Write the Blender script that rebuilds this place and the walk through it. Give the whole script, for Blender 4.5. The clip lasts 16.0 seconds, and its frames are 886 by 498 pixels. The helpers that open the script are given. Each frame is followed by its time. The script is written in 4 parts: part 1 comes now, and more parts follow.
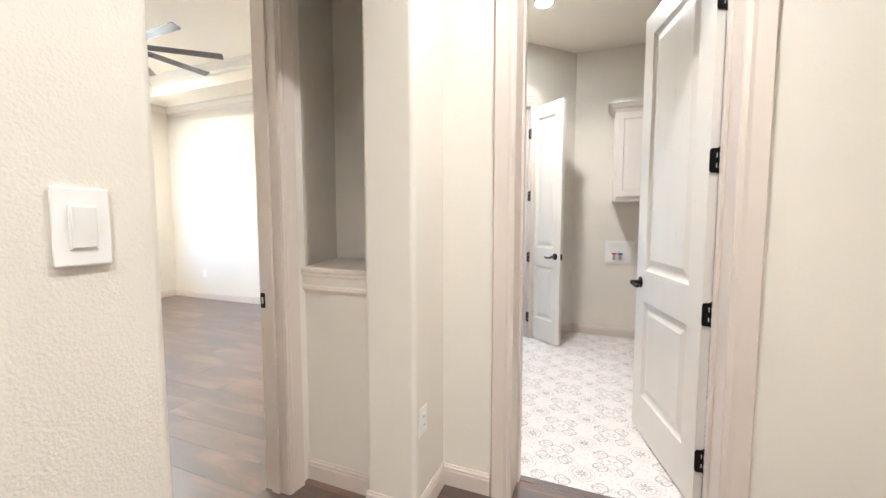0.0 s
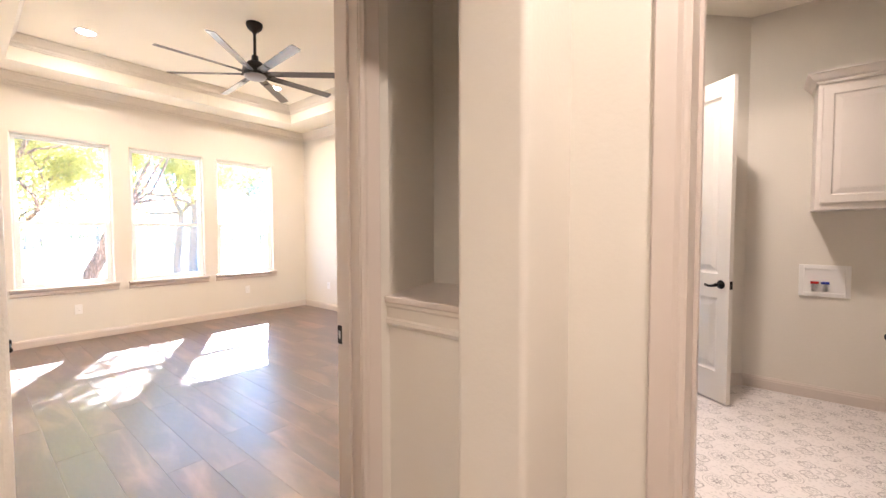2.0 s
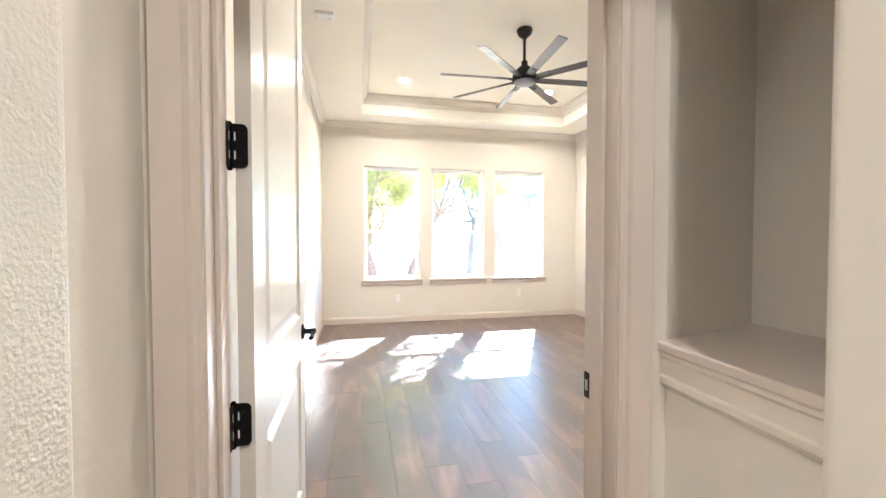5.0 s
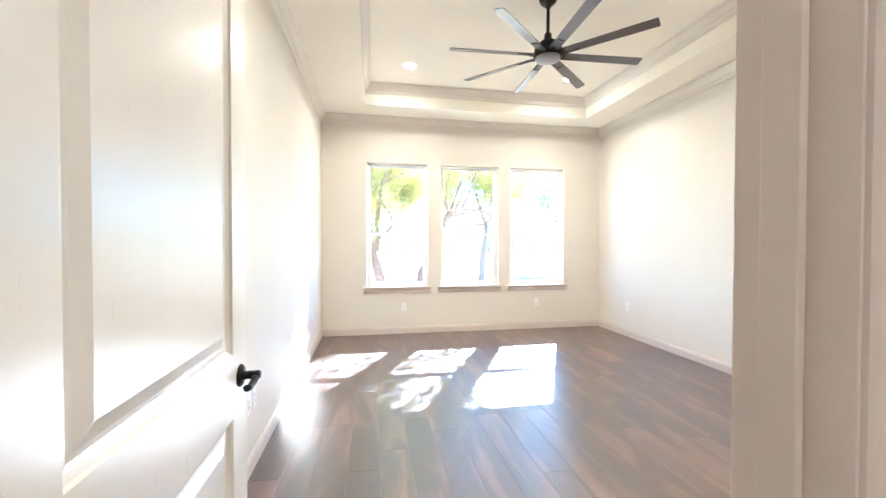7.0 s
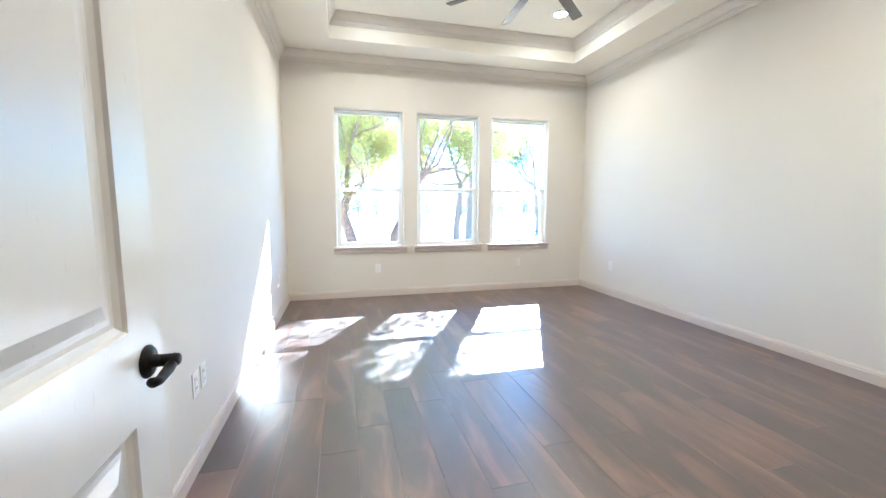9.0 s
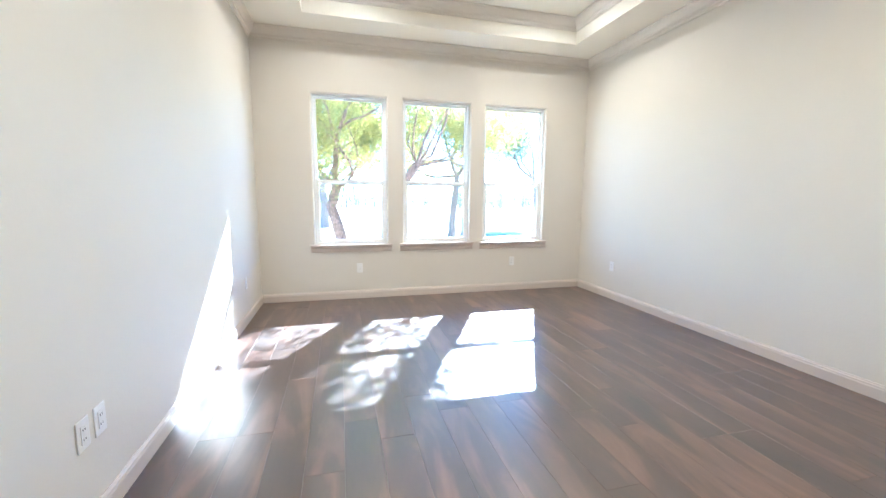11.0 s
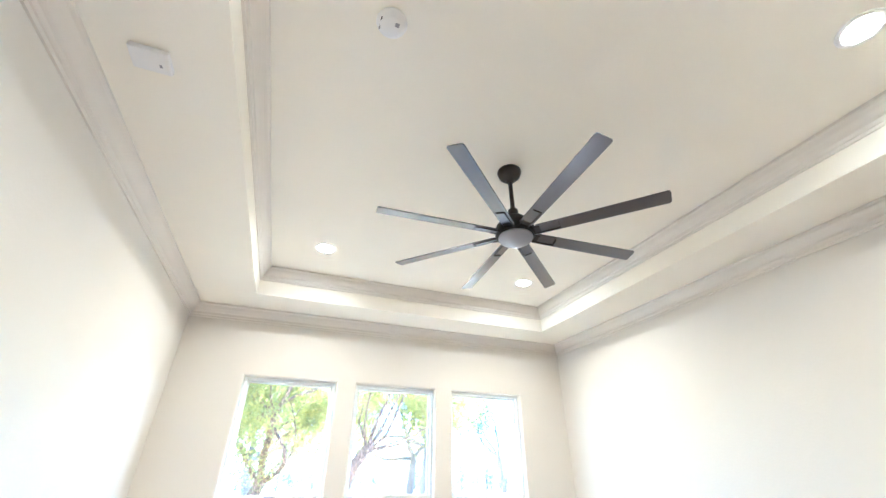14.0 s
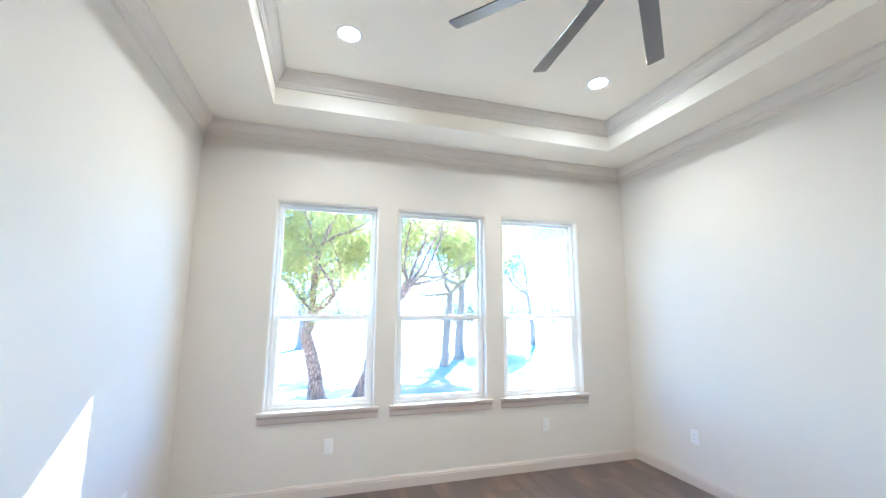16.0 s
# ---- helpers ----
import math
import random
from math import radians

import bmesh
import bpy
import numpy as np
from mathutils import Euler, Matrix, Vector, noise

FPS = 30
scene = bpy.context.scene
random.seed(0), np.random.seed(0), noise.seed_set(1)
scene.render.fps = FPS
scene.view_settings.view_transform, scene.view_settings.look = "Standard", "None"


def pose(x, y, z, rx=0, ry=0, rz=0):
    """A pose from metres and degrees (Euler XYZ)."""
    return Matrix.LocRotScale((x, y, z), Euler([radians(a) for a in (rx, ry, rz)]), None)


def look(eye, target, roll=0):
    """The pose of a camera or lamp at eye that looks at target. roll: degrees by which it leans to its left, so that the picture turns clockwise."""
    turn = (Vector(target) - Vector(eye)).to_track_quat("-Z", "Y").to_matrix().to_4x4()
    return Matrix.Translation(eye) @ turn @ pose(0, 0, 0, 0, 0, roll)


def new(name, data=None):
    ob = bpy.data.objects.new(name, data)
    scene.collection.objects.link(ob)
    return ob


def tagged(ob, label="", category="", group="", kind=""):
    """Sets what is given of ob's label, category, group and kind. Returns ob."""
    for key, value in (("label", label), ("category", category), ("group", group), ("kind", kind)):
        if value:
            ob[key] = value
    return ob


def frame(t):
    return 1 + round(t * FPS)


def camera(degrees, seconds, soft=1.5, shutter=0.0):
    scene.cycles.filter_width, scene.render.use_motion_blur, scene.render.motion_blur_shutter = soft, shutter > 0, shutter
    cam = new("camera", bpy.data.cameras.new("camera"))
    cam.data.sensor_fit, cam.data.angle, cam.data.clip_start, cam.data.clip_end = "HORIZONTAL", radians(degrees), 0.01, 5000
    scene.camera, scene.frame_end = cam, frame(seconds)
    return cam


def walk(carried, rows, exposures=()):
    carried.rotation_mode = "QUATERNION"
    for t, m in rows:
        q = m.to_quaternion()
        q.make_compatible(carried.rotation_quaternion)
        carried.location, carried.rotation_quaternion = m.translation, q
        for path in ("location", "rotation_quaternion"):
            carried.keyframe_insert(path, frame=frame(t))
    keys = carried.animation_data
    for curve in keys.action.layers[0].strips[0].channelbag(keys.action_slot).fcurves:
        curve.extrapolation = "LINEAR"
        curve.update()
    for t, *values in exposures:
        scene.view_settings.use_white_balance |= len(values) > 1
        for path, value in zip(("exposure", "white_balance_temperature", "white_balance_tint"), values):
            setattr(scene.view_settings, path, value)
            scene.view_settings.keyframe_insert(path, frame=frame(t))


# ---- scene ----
cam = camera(96.9, 16.0)
PATH = [
    (0, (0.059, 0.062, 1.282), (-0.691, 1.91, 1.13), -0.0),
    (0.5, (0.061, 0.175, 1.293), (-0.773, 1.988, 1.17), -0.1),
    (1, (0.027, 0.27, 1.29), (-0.907, 2.036, 1.189), -0.1),
    (1.5, (-0.06, 0.409, 1.291), (-1.136, 2.093, 1.205), -0.2),
    (2, (-0.137, 0.499, 1.293), (-1.399, 2.049, 1.215), -0.1),
    (2.5, (-0.199, 0.598, 1.308), (-1.746, 1.864, 1.243), -0.0),
    (3, (-0.235, 0.702, 1.326), (-2.032, 1.578, 1.27), 0.1),
    (3.5, (-0.235, 0.732, 1.324), (-2.137, 1.348, 1.26), 0.2),
    (4, (-0.253, 0.736, 1.307), (-2.187, 1.24, 1.229), 0.3),
    (6.5, (-0.822, 0.912, 1.319), (-2.788, 1.277, 1.292), -0.1),
    (7, (-0.953, 0.931, 1.304), (-2.921, 1.289, 1.271), 0.1),
    (7.5, (-1.066, 0.908, 1.263), (-3.031, 1.281, 1.23), 0.1),
    (8, (-1.202, 0.914, 1.244), (-3.159, 1.322, 1.192), 0.0),
    (8.5, (-1.277, 0.926, 1.24), (-3.222, 1.378, 1.127), 0.0),
    (9, (-1.331, 0.927, 1.217), (-3.256, 1.423, 0.996), 0.1),
    (11.5, (-1.886, 1.214, 1.282), (-3.805, 1.714, 1.021), 0.5),
    (12, (-2.094, 1.222, 1.384), (-4.031, 1.716, 1.329), 0.6),
    (12.5, (-2.222, 1.178, 1.475), (-4.131, 1.714, 1.73), 0.5),
    (13, (-2.282, 1.223, 1.574), (-4.113, 1.784, 2.151), 0.5),
    (13.5, (-2.296, 1.263, 1.619), (-4.021, 1.845, 2.449), 0.6),
    (14, (-2.33, 1.283, 1.633), (-3.959, 1.89, 2.622), 0.4),
    (14.5, (-2.411, 1.302, 1.619), (-4.039, 1.942, 2.59), 0.2),
    (15, (-2.542, 1.294, 1.588), (-4.254, 1.936, 2.401), 0.3),
    (15.5, (-2.795, 1.274, 1.559), (-4.613, 1.886, 2.125), 0.4),
    (16, (-3.014, 1.296, 1.495), (-4.908, 1.859, 1.801), 0.3),
]
EXPOSURES = [(0.0, 4.7, 5050, 5), (1.5, 4.52, 5550, 13), (2.5, 4.42, 6000, 19), (4.0, 4.5, 5450, 8), (6.5, 4.52, 5150, 7), (7.5, 4.3, 5000, 5), (9.0, 4.07, 4800, 4), (11.5, 4.05, 4900, 5), (12.5, 3.95, 5000, 5), (14.2, 4.42, 4700, 4), (15.0, 4.25, 4650, 3), (16.0, 3.97, 4500, 4)]
walk(cam, [(t, look(eye, target, roll)) for t, eye, target, roll in PATH], EXPOSURES)

# ---- world, sun, exposure ----
SUN_EL, SUN_DIR = radians(33.4), Vector((-0.89, 0.456, 0.0)).normalized()
world = bpy.data.worlds.new("sky")
scene.world = world
world.use_nodes = True
wn = world.node_tree.nodes
sky = wn.new("ShaderNodeTexSky")
sky.sky_type, sky.sun_disc, sky.sun_elevation = "NISHITA", False, SUN_EL
sky.sun_rotation = math.atan2(SUN_DIR.x, SUN_DIR.y)
sky.dust_density, sky.ozone_density = 0.05, 6.0
deep = wn.new("ShaderNodeHueSaturation")
deep.inputs["Saturation"].default_value = 1.22
world.node_tree.links.new(sky.outputs[0], deep.inputs["Color"])
world.node_tree.links.new(deep.outputs[0], wn["Background"].inputs[0])
wn["Background"].inputs[1].default_value = 0.125
sun = new("sun", bpy.data.lights.new("sun", "SUN"))
sun.data.energy, sun.data.angle, sun.data.color = 5.0, radians(0.5), (1.0, 0.94, 0.84)
sun.matrix_world = look((-20, 10, 15), Vector((-20, 10, 15)) - (SUN_DIR * math.cos(SUN_EL) + Vector((0, 0, math.sin(SUN_EL)))))


# ---- materials ----
def material(name, colour, rough=0.5, metal=0.0, spec=0.5):
    m = bpy.data.materials.new(name)
    m.use_nodes = True
    b = m.node_tree.nodes["Principled BSDF"]
    b.inputs["Base Color"].default_value = (*colour, 1)
    b.inputs["Roughness"].default_value, b.inputs["Metallic"].default_value = rough, metal
    b.inputs["Specular IOR Level"].default_value = spec
    return m, m.node_tree.nodes, m.node_tree.links, b


def textured(name, colour, rough=0.5, fine=60.0, bump=0.1, vary=0.06, coarse=1.2, metal=0.0, spec=0.5, stretch=(1, 1, 1), detail=3.0, dist=0.002):
    """A surface with a coarse tone drift, a fine relief and a slight change of gloss."""
    m, n, l, b = material(name, colour, rough, metal, spec)
    co, mp = n.new("ShaderNodeTexCoord"), n.new("ShaderNodeMapping")
    mp.inputs["Scale"].default_value = stretch
    l.new(co.outputs["Object"], mp.inputs[0])
    big, small = n.new("ShaderNodeTexNoise"), n.new("ShaderNodeTexNoise")
    big.inputs["Scale"].default_value, small.inputs["Scale"].default_value = coarse, fine
    small.inputs["Detail"].default_value = detail
    l.new(mp.outputs[0], big.inputs["Vector"]), l.new(mp.outputs[0], small.inputs["Vector"])
    ramp = n.new("ShaderNodeMapRange")
    ramp.inputs["From Min"].default_value, ramp.inputs["From Max"].default_value = 0.3, 0.7
    ramp.inputs["To Min"].default_value, ramp.inputs["To Max"].default_value = 1 - vary, 1 + vary
    l.new(big.outputs["Fac"], ramp.inputs[0])
    mix = n.new("ShaderNodeVectorMath")
    mix.operation = "SCALE"
    mix.inputs[0].default_value = colour
    l.new(ramp.outputs[0], mix.inputs["Scale"])
    l.new(mix.outputs[0], b.inputs["Base Color"])
    rr = n.new("ShaderNodeMapRange")
    rr.inputs["To Min"].default_value, rr.inputs["To Max"].default_value = max(rough - 0.06, 0), min(rough + 0.06, 1)
    l.new(small.outputs["Fac"], rr.inputs[0])
    l.new(rr.outputs[0], b.inputs["Roughness"])
    bp = n.new("ShaderNodeBump")
    bp.inputs["Strength"].default_value, bp.inputs["Distance"].default_value = bump, dist
    l.new(small.outputs["Fac"], bp.inputs["Height"])
    l.new(bp.outputs[0], b.inputs["Normal"])
    return m


PAINT = textured("greige wall paint, orange peel", (0.725, 0.686, 0.613), 0.6, fine=62, bump=0.15, vary=0.02, coarse=0.9, dist=0.005, spec=0.35)
KNOCKDOWN = textured("greige wall paint, knock-down texture", (0.725, 0.686, 0.613), 0.48, fine=190, bump=0.3, vary=0.02, coarse=0.9, dist=0.005, spec=0.5, detail=2.5)
CEILING = textured("cream ceiling paint", (0.90, 0.852, 0.735), 0.75, fine=75, bump=0.3, vary=0.02, dist=0.003, spec=0.3)
TRIM = textured("greige trim enamel", (0.63, 0.56, 0.50), 0.34, fine=30, bump=0.05, vary=0.02)
# lighter copy of the trim enamel: light on the mouldings put into the colour
TRIM_LIT = textured("greige trim enamel, lightened as if lit", (0.73, 0.68, 0.60), 0.4, fine=30, bump=0.05, vary=0.02)
DOOR = textured("greige door enamel", (0.72, 0.69, 0.64), 0.3, fine=26, bump=0.06, vary=0.02, stretch=(6, 6, 0.5))
CABINET = textured("cabinet enamel", (0.72, 0.67, 0.62), 0.35, fine=40, bump=0.04, vary=0.02)
VINYL = textured("white window vinyl", (0.88, 0.88, 0.86), 0.35, fine=50, bump=0.03, vary=0.015)
PLASTIC = textured("white plastic", (0.82, 0.81, 0.79), 0.32, fine=80, bump=0.03, vary=0.01)
BLACK = textured("oil-rubbed black metal", (0.008, 0.007, 0.007), 0.45, fine=90, bump=0.05, vary=0.2, spec=0.18)
BRONZE = textured("dark bronze fan metal", (0.028, 0.024, 0.022), 0.42, fine=90, bump=0.05, vary=0.2, metal=0.5)
BLADE = textured("satin grey-brown fan blade", (0.075, 0.066, 0.062), 0.38, fine=40, bump=0.05, vary=0.1, stretch=(0.6, 14, 14), metal=0.2)
coat = BLADE.node_tree.nodes["Principled BSDF"].inputs
coat["Coat Weight"].default_value, coat["Coat Roughness"].default_value, coat["Coat IOR"].default_value = 1.0, 0.24, 1.6
HUBCAP = textured("brushed nickel fan cap", (0.30, 0.30, 0.32), 0.4, fine=80, bump=0.04, vary=0.05, metal=0.4)
STEEL = textured("satin steel", (0.5, 0.49, 0.47), 0.35, fine=90, bump=0.05, vary=0.1, metal=1.0)
RED = textured("red valve handle", (0.5, 0.03, 0.02), 0.4, fine=50, bump=0.05, vary=0.1)
BLUE = textured("blue valve handle", (0.03, 0.06, 0.35), 0.4, fine=50, bump=0.05, vary=0.1)
DARK = textured("dark slot", (0.03, 0.03, 0.03), 0.6)
SLAB = textured("concrete slab", (0.3, 0.29, 0.27), 0.9, fine=40, bump=0.3)
GROUT = textured("pale grout", (0.62, 0.60, 0.57), 0.9, fine=120, bump=0.4)
BRICK = textured("exterior tan masonry", (0.42, 0.36, 0.29), 0.85, fine=30, bump=0.4, vary=0.12)
FARBARK = textured("grey far bark", (0.27, 0.225, 0.19), 0.95, fine=12, bump=0.6, vary=0.2, dist=0.02)


def plank_material():
    m, n, l, b = material("walnut-brown vinyl plank", (0.2, 0.13, 0.1), 0.3)
    co, info = n.new("ShaderNodeTexCoord"), n.new("ShaderNodeObjectInfo")
    shift = n.new("ShaderNodeVectorMath")
    shift.operation = "MULTIPLY_ADD"
    comb = n.new("ShaderNodeCombineXYZ")
    for k in range(3):
        l.new(info.outputs["Random"], comb.inputs[k])
    l.new(comb.outputs[0], shift.inputs[0])
    shift.inputs[1].default_value = (37, 53, 11)
    l.new(co.outputs["Object"], shift.inputs[2])
    mp = n.new("ShaderNodeMapping")
    mp.inputs["Scale"].default_value = (0.8, 3.4, 1)
    l.new(shift.outputs[0], mp.inputs[0])
    grain, fine = n.new("ShaderNodeTexNoise"), n.new("ShaderNodeTexNoise")
    grain.inputs["Scale"].default_value, grain.inputs["Detail"].default_value, grain.inputs["Distortion"].default_value = 1.6, 6, 0.7
    fine.inputs["Scale"].default_value, fine.inputs["Detail"].default_value = 16, 4
    l.new(mp.outputs[0], grain.inputs["Vector"]), l.new(mp.outputs[0], fine.inputs["Vector"])
    ramp = n.new("ShaderNodeValToRGB")
    ramp.color_ramp.elements[0].position, ramp.color_ramp.elements[0].color = 0.22, (0.010, 0.005, 0.004, 1)
    ramp.color_ramp.elements[1].position, ramp.color_ramp.elements[1].color = 0.8, (0.24, 0.125, 0.08, 1)
    e = ramp.color_ramp.elements.new(0.5)
    e.color = (0.055, 0.024, 0.015, 1)
    l.new(grain.outputs["Fac"], ramp.inputs[0])
    tone = n.new("ShaderNodeMapRange")
    tone.inputs["To Min"].default_value, tone.inputs["To Max"].default_value = 0.94, 1.08
    l.new(info.outputs["Random"], tone.inputs[0])
    sc = n.new("ShaderNodeVectorMath")
    sc.operation = "SCALE"
    l.new(ramp.outputs[0], sc.inputs[0]), l.new(tone.outputs[0], sc.inputs["Scale"])
    l.new(sc.outputs[0], b.inputs["Base Color"])
    rr = n.new("ShaderNodeMapRange")
    rr.inputs["To Min"].default_value, rr.inputs["To Max"].default_value = 0.36, 0.52
    l.new(fine.outputs["Fac"], rr.inputs[0]), l.new(rr.outputs[0], b.inputs["Roughness"])
    bp = n.new("ShaderNodeBump")
    bp.inputs["Strength"].default_value, bp.inputs["Distance"].default_value = 0.12, 0.002
    b.inputs["Coat Weight"].default_value, b.inputs["Coat Roughness"].default_value, b.inputs["Coat IOR"].default_value = 1.0, 0.33, 1.85
    l.new(fine.outputs["Fac"], bp.inputs["Height"]), l.new(bp.outputs[0], b.inputs["Normal"])
    return m


PLANK = plank_material()
TILE = 0.29


def tile_material():
    """Cement-look tile: a ring medallion at the tile's centre, quarter blossoms at its corners, in worn grey on off-white."""
    m, n, l, b = material("patterned cement-look tile", (0.8, 0.78, 0.76), 0.42)
    co = n.new("ShaderNodeTexCoord")
    sep = n.new("ShaderNodeSeparateXYZ")
    l.new(co.outputs["Object"], sep.inputs[0])

    def math_node(op, a, bb=None, c=None):
        q = n.new("ShaderNodeMath")
        q.operation = op
        for k, v in enumerate((a, bb, c)):
            if v is None:
                continue
            if isinstance(v, (int, float)):
                q.inputs[k].default_value = v
            else:
                l.new(v, q.inputs[k])
        return q.outputs[0]

    u, v = math_node("ABSOLUTE", sep.outputs[0]), math_node("ABSOLUTE", sep.outputs[1])

    def polar(du, dv):
        r = math_node("SQRT", math_node("ADD", math_node("MULTIPLY", du, du), math_node("MULTIPLY", dv, dv)))
        return r, math_node("ARCTAN2", dv, du)

    def line(x, at, width):
        d = math_node("ABSOLUTE", math_node("SUBTRACT", x, at))
        return math_node("LESS_THAN", d, width)

    def add(*xs):
        out = xs[0]
        for x in xs[1:]:
            out = math_node("MAXIMUM", out, x)
        return out

    def both(a, c):
        return math_node("MULTIPLY", a, c)

    r0, a0 = polar(u, v)
    petals8 = math_node("ABSOLUTE", math_node("COSINE", math_node("MULTIPLY", a0, 4.0)))
    star = both(math_node("LESS_THAN", r0, math_node("MULTIPLY_ADD", petals8, 0.028, 0.005)), math_node("GREATER_THAN", r0, 0.005))
    rings = add(line(r0, 0.043, 0.0024), both(line(r0, 0.050, 0.003), math_node("GREATER_THAN", math_node("SINE", math_node("MULTIPLY", a0, 24.0)), 0.0)), line(r0, 0.063, 0.0022))
    cu, cv = math_node("SUBTRACT", u, TILE / 2), math_node("SUBTRACT", v, TILE / 2)
    r1, a1 = polar(cu, cv)
    p, q = math_node("MULTIPLY", cu, -1.0), math_node("MULTIPLY", cv, -1.0)
    along = math_node("MULTIPLY", math_node("ADD", p, q), 0.7071)
    across = math_node("ABSOLUTE", math_node("MULTIPLY", math_node("SUBTRACT", p, q), 0.7071))

    def loop(a, at, ra, c, off, rc, lo, hi):
        da = math_node("MULTIPLY", math_node("SUBTRACT", a, at), 1.0 / ra)
        dc = math_node("MULTIPLY", math_node("SUBTRACT", c, off), 1.0 / rc)
        d = math_node("ADD", math_node("MULTIPLY", da, da), math_node("MULTIPLY", dc, dc))
        return both(math_node("GREATER_THAN", d, lo), math_node("LESS_THAN", d, hi))

    heart = both(loop(along, 0.082, 0.034, across, 0.015, 0.023, 0.58, 1.12), math_node("GREATER_THAN", across, 0.001))
    tip = both(line(math_node("MULTIPLY_ADD", across, -0.75, along), 0.094, 0.0022), math_node("LESS_THAN", across, 0.028))
    bud = add(loop(p, 0.060, 0.012, q, 0.0, 0.013, 0.45, 1.15), loop(q, 0.060, 0.012, p, 0.0, 0.013, 0.45, 1.15))
    outline = add(heart, tip)
    inner = add(loop(along, 0.078, 0.014, across, 0.012, 0.008, 0.3, 1.0), bud)
    core = loop(along, 0.022, 0.016, across, 0.0, 0.006, 0.0, 1.0)
    diag = both(line(math_node("ABSOLUTE", math_node("SUBTRACT", u, v)), 0.010, 0.0018), both(math_node("GREATER_THAN", r0, 0.078), math_node("GREATER_THAN", r1, 0.085)))
    wear = n.new("ShaderNodeTexNoise")
    wear.inputs["Scale"].default_value, wear.inputs["Detail"].default_value = 45, 5
    geo = n.new("ShaderNodeNewGeometry")
    l.new(geo.outputs["Position"], wear.inputs["Vector"])
    worn = n.new("ShaderNodeMapRange")
    worn.inputs["From Min"].default_value, worn.inputs["From Max"].default_value = 0.32, 0.62
    worn.inputs["To Min"].default_value, worn.inputs["To Max"].default_value = 0.35, 1.0
    l.new(wear.outputs["Fac"], worn.inputs[0])
    scroll = n.new("ShaderNodeTexVoronoi")
    scroll.feature = "DISTANCE_TO_EDGE"
    scroll.inputs["Scale"].default_value = 42
    l.new(co.outputs["Object"], scroll.inputs["Vector"])
    field = both(math_node("GREATER_THAN", scroll.outputs["Distance"], 0.22), both(math_node("GREATER_THAN", r0, 0.07), math_node("GREATER_THAN", r1, 0.05)))
    ink = both(add(math_node("MULTIPLY", outline, 0.72), math_node("MULTIPLY", star, 0.8), math_node("MULTIPLY", add(rings, inner, core, diag), 0.55), math_node("MULTIPLY", field, 0.3)), worn.outputs[0])
    mix = n.new("ShaderNodeMix")
    mix.data_type = "RGBA"
    mix.inputs[6].default_value, mix.inputs[7].default_value = (0.69, 0.65, 0.63, 1), (0.17, 0.16, 0.16, 1)
    l.new(ink, mix.inputs[0]), l.new(mix.outputs[2], b.inputs["Base Color"])
    bp = n.new("ShaderNodeBump")
    bp.inputs["Strength"].default_value, bp.inputs["Distance"].default_value = 0.12, 0.001
    l.new(wear.outputs["Fac"], bp.inputs["Height"]), l.new(bp.outputs[0], b.inputs["Normal"])
    return m


CEMENT_TILE = tile_material()


def pane_material():
    m = bpy.data.materials.new("clear window glass")
    m.use_nodes = True
    n, l = m.node_tree.nodes, m.node_tree.links
    n.remove(n["Principled BSDF"])
    clear, gloss, mix = n.new("ShaderNodeBsdfTransparent"), n.new("ShaderNodeBsdfGlossy"), n.new("ShaderNodeMixShader")
    clear.inputs[0].default_value, gloss.inputs["Roughness"].default_value, mix.inputs[0].default_value = (0.86, 0.87, 0.865, 1), 0.02, 0.05
    l.new(clear.outputs[0], mix.inputs[1]), l.new(gloss.outputs[0], mix.inputs[2])
    l.new(mix.outputs[0], n["Material Output"].inputs[0])
    return m


def glow_material(name, colour, strength):
    m, n, l, b = material(name, (0.9, 0.9, 0.88), 0.4)
    b.inputs["Emission Color"].default_value, b.inputs["Emission Strength"].default_value = (*colour, 1), strength
    return m


def leaf_material(name, a, bb):
    m, n, l, b = material(name, a, 0.55)
    geo, mix = n.new("ShaderNodeNewGeometry"), n.new("ShaderNodeMix")
    mix.data_type = "RGBA"
    mix.inputs[6].default_value, mix.inputs[7].default_value = (*a, 1), (*bb, 1)
    l.new(geo.outputs["Random Per Island"], mix.inputs[0])
    l.new(mix.outputs[2], b.inputs["Base Color"])
    tr, ms = n.new("ShaderNodeBsdfTranslucent"), n.new("ShaderNodeMixShader")
    l.new(mix.outputs[2], tr.inputs[0])
    ms.inputs[0].default_value = 0.58
    l.new(b.outputs[0], ms.inputs[1]), l.new(tr.outputs[0], ms.inputs[2]), l.new(ms.outputs[0], n["Material Output"].inputs[0])
    return m


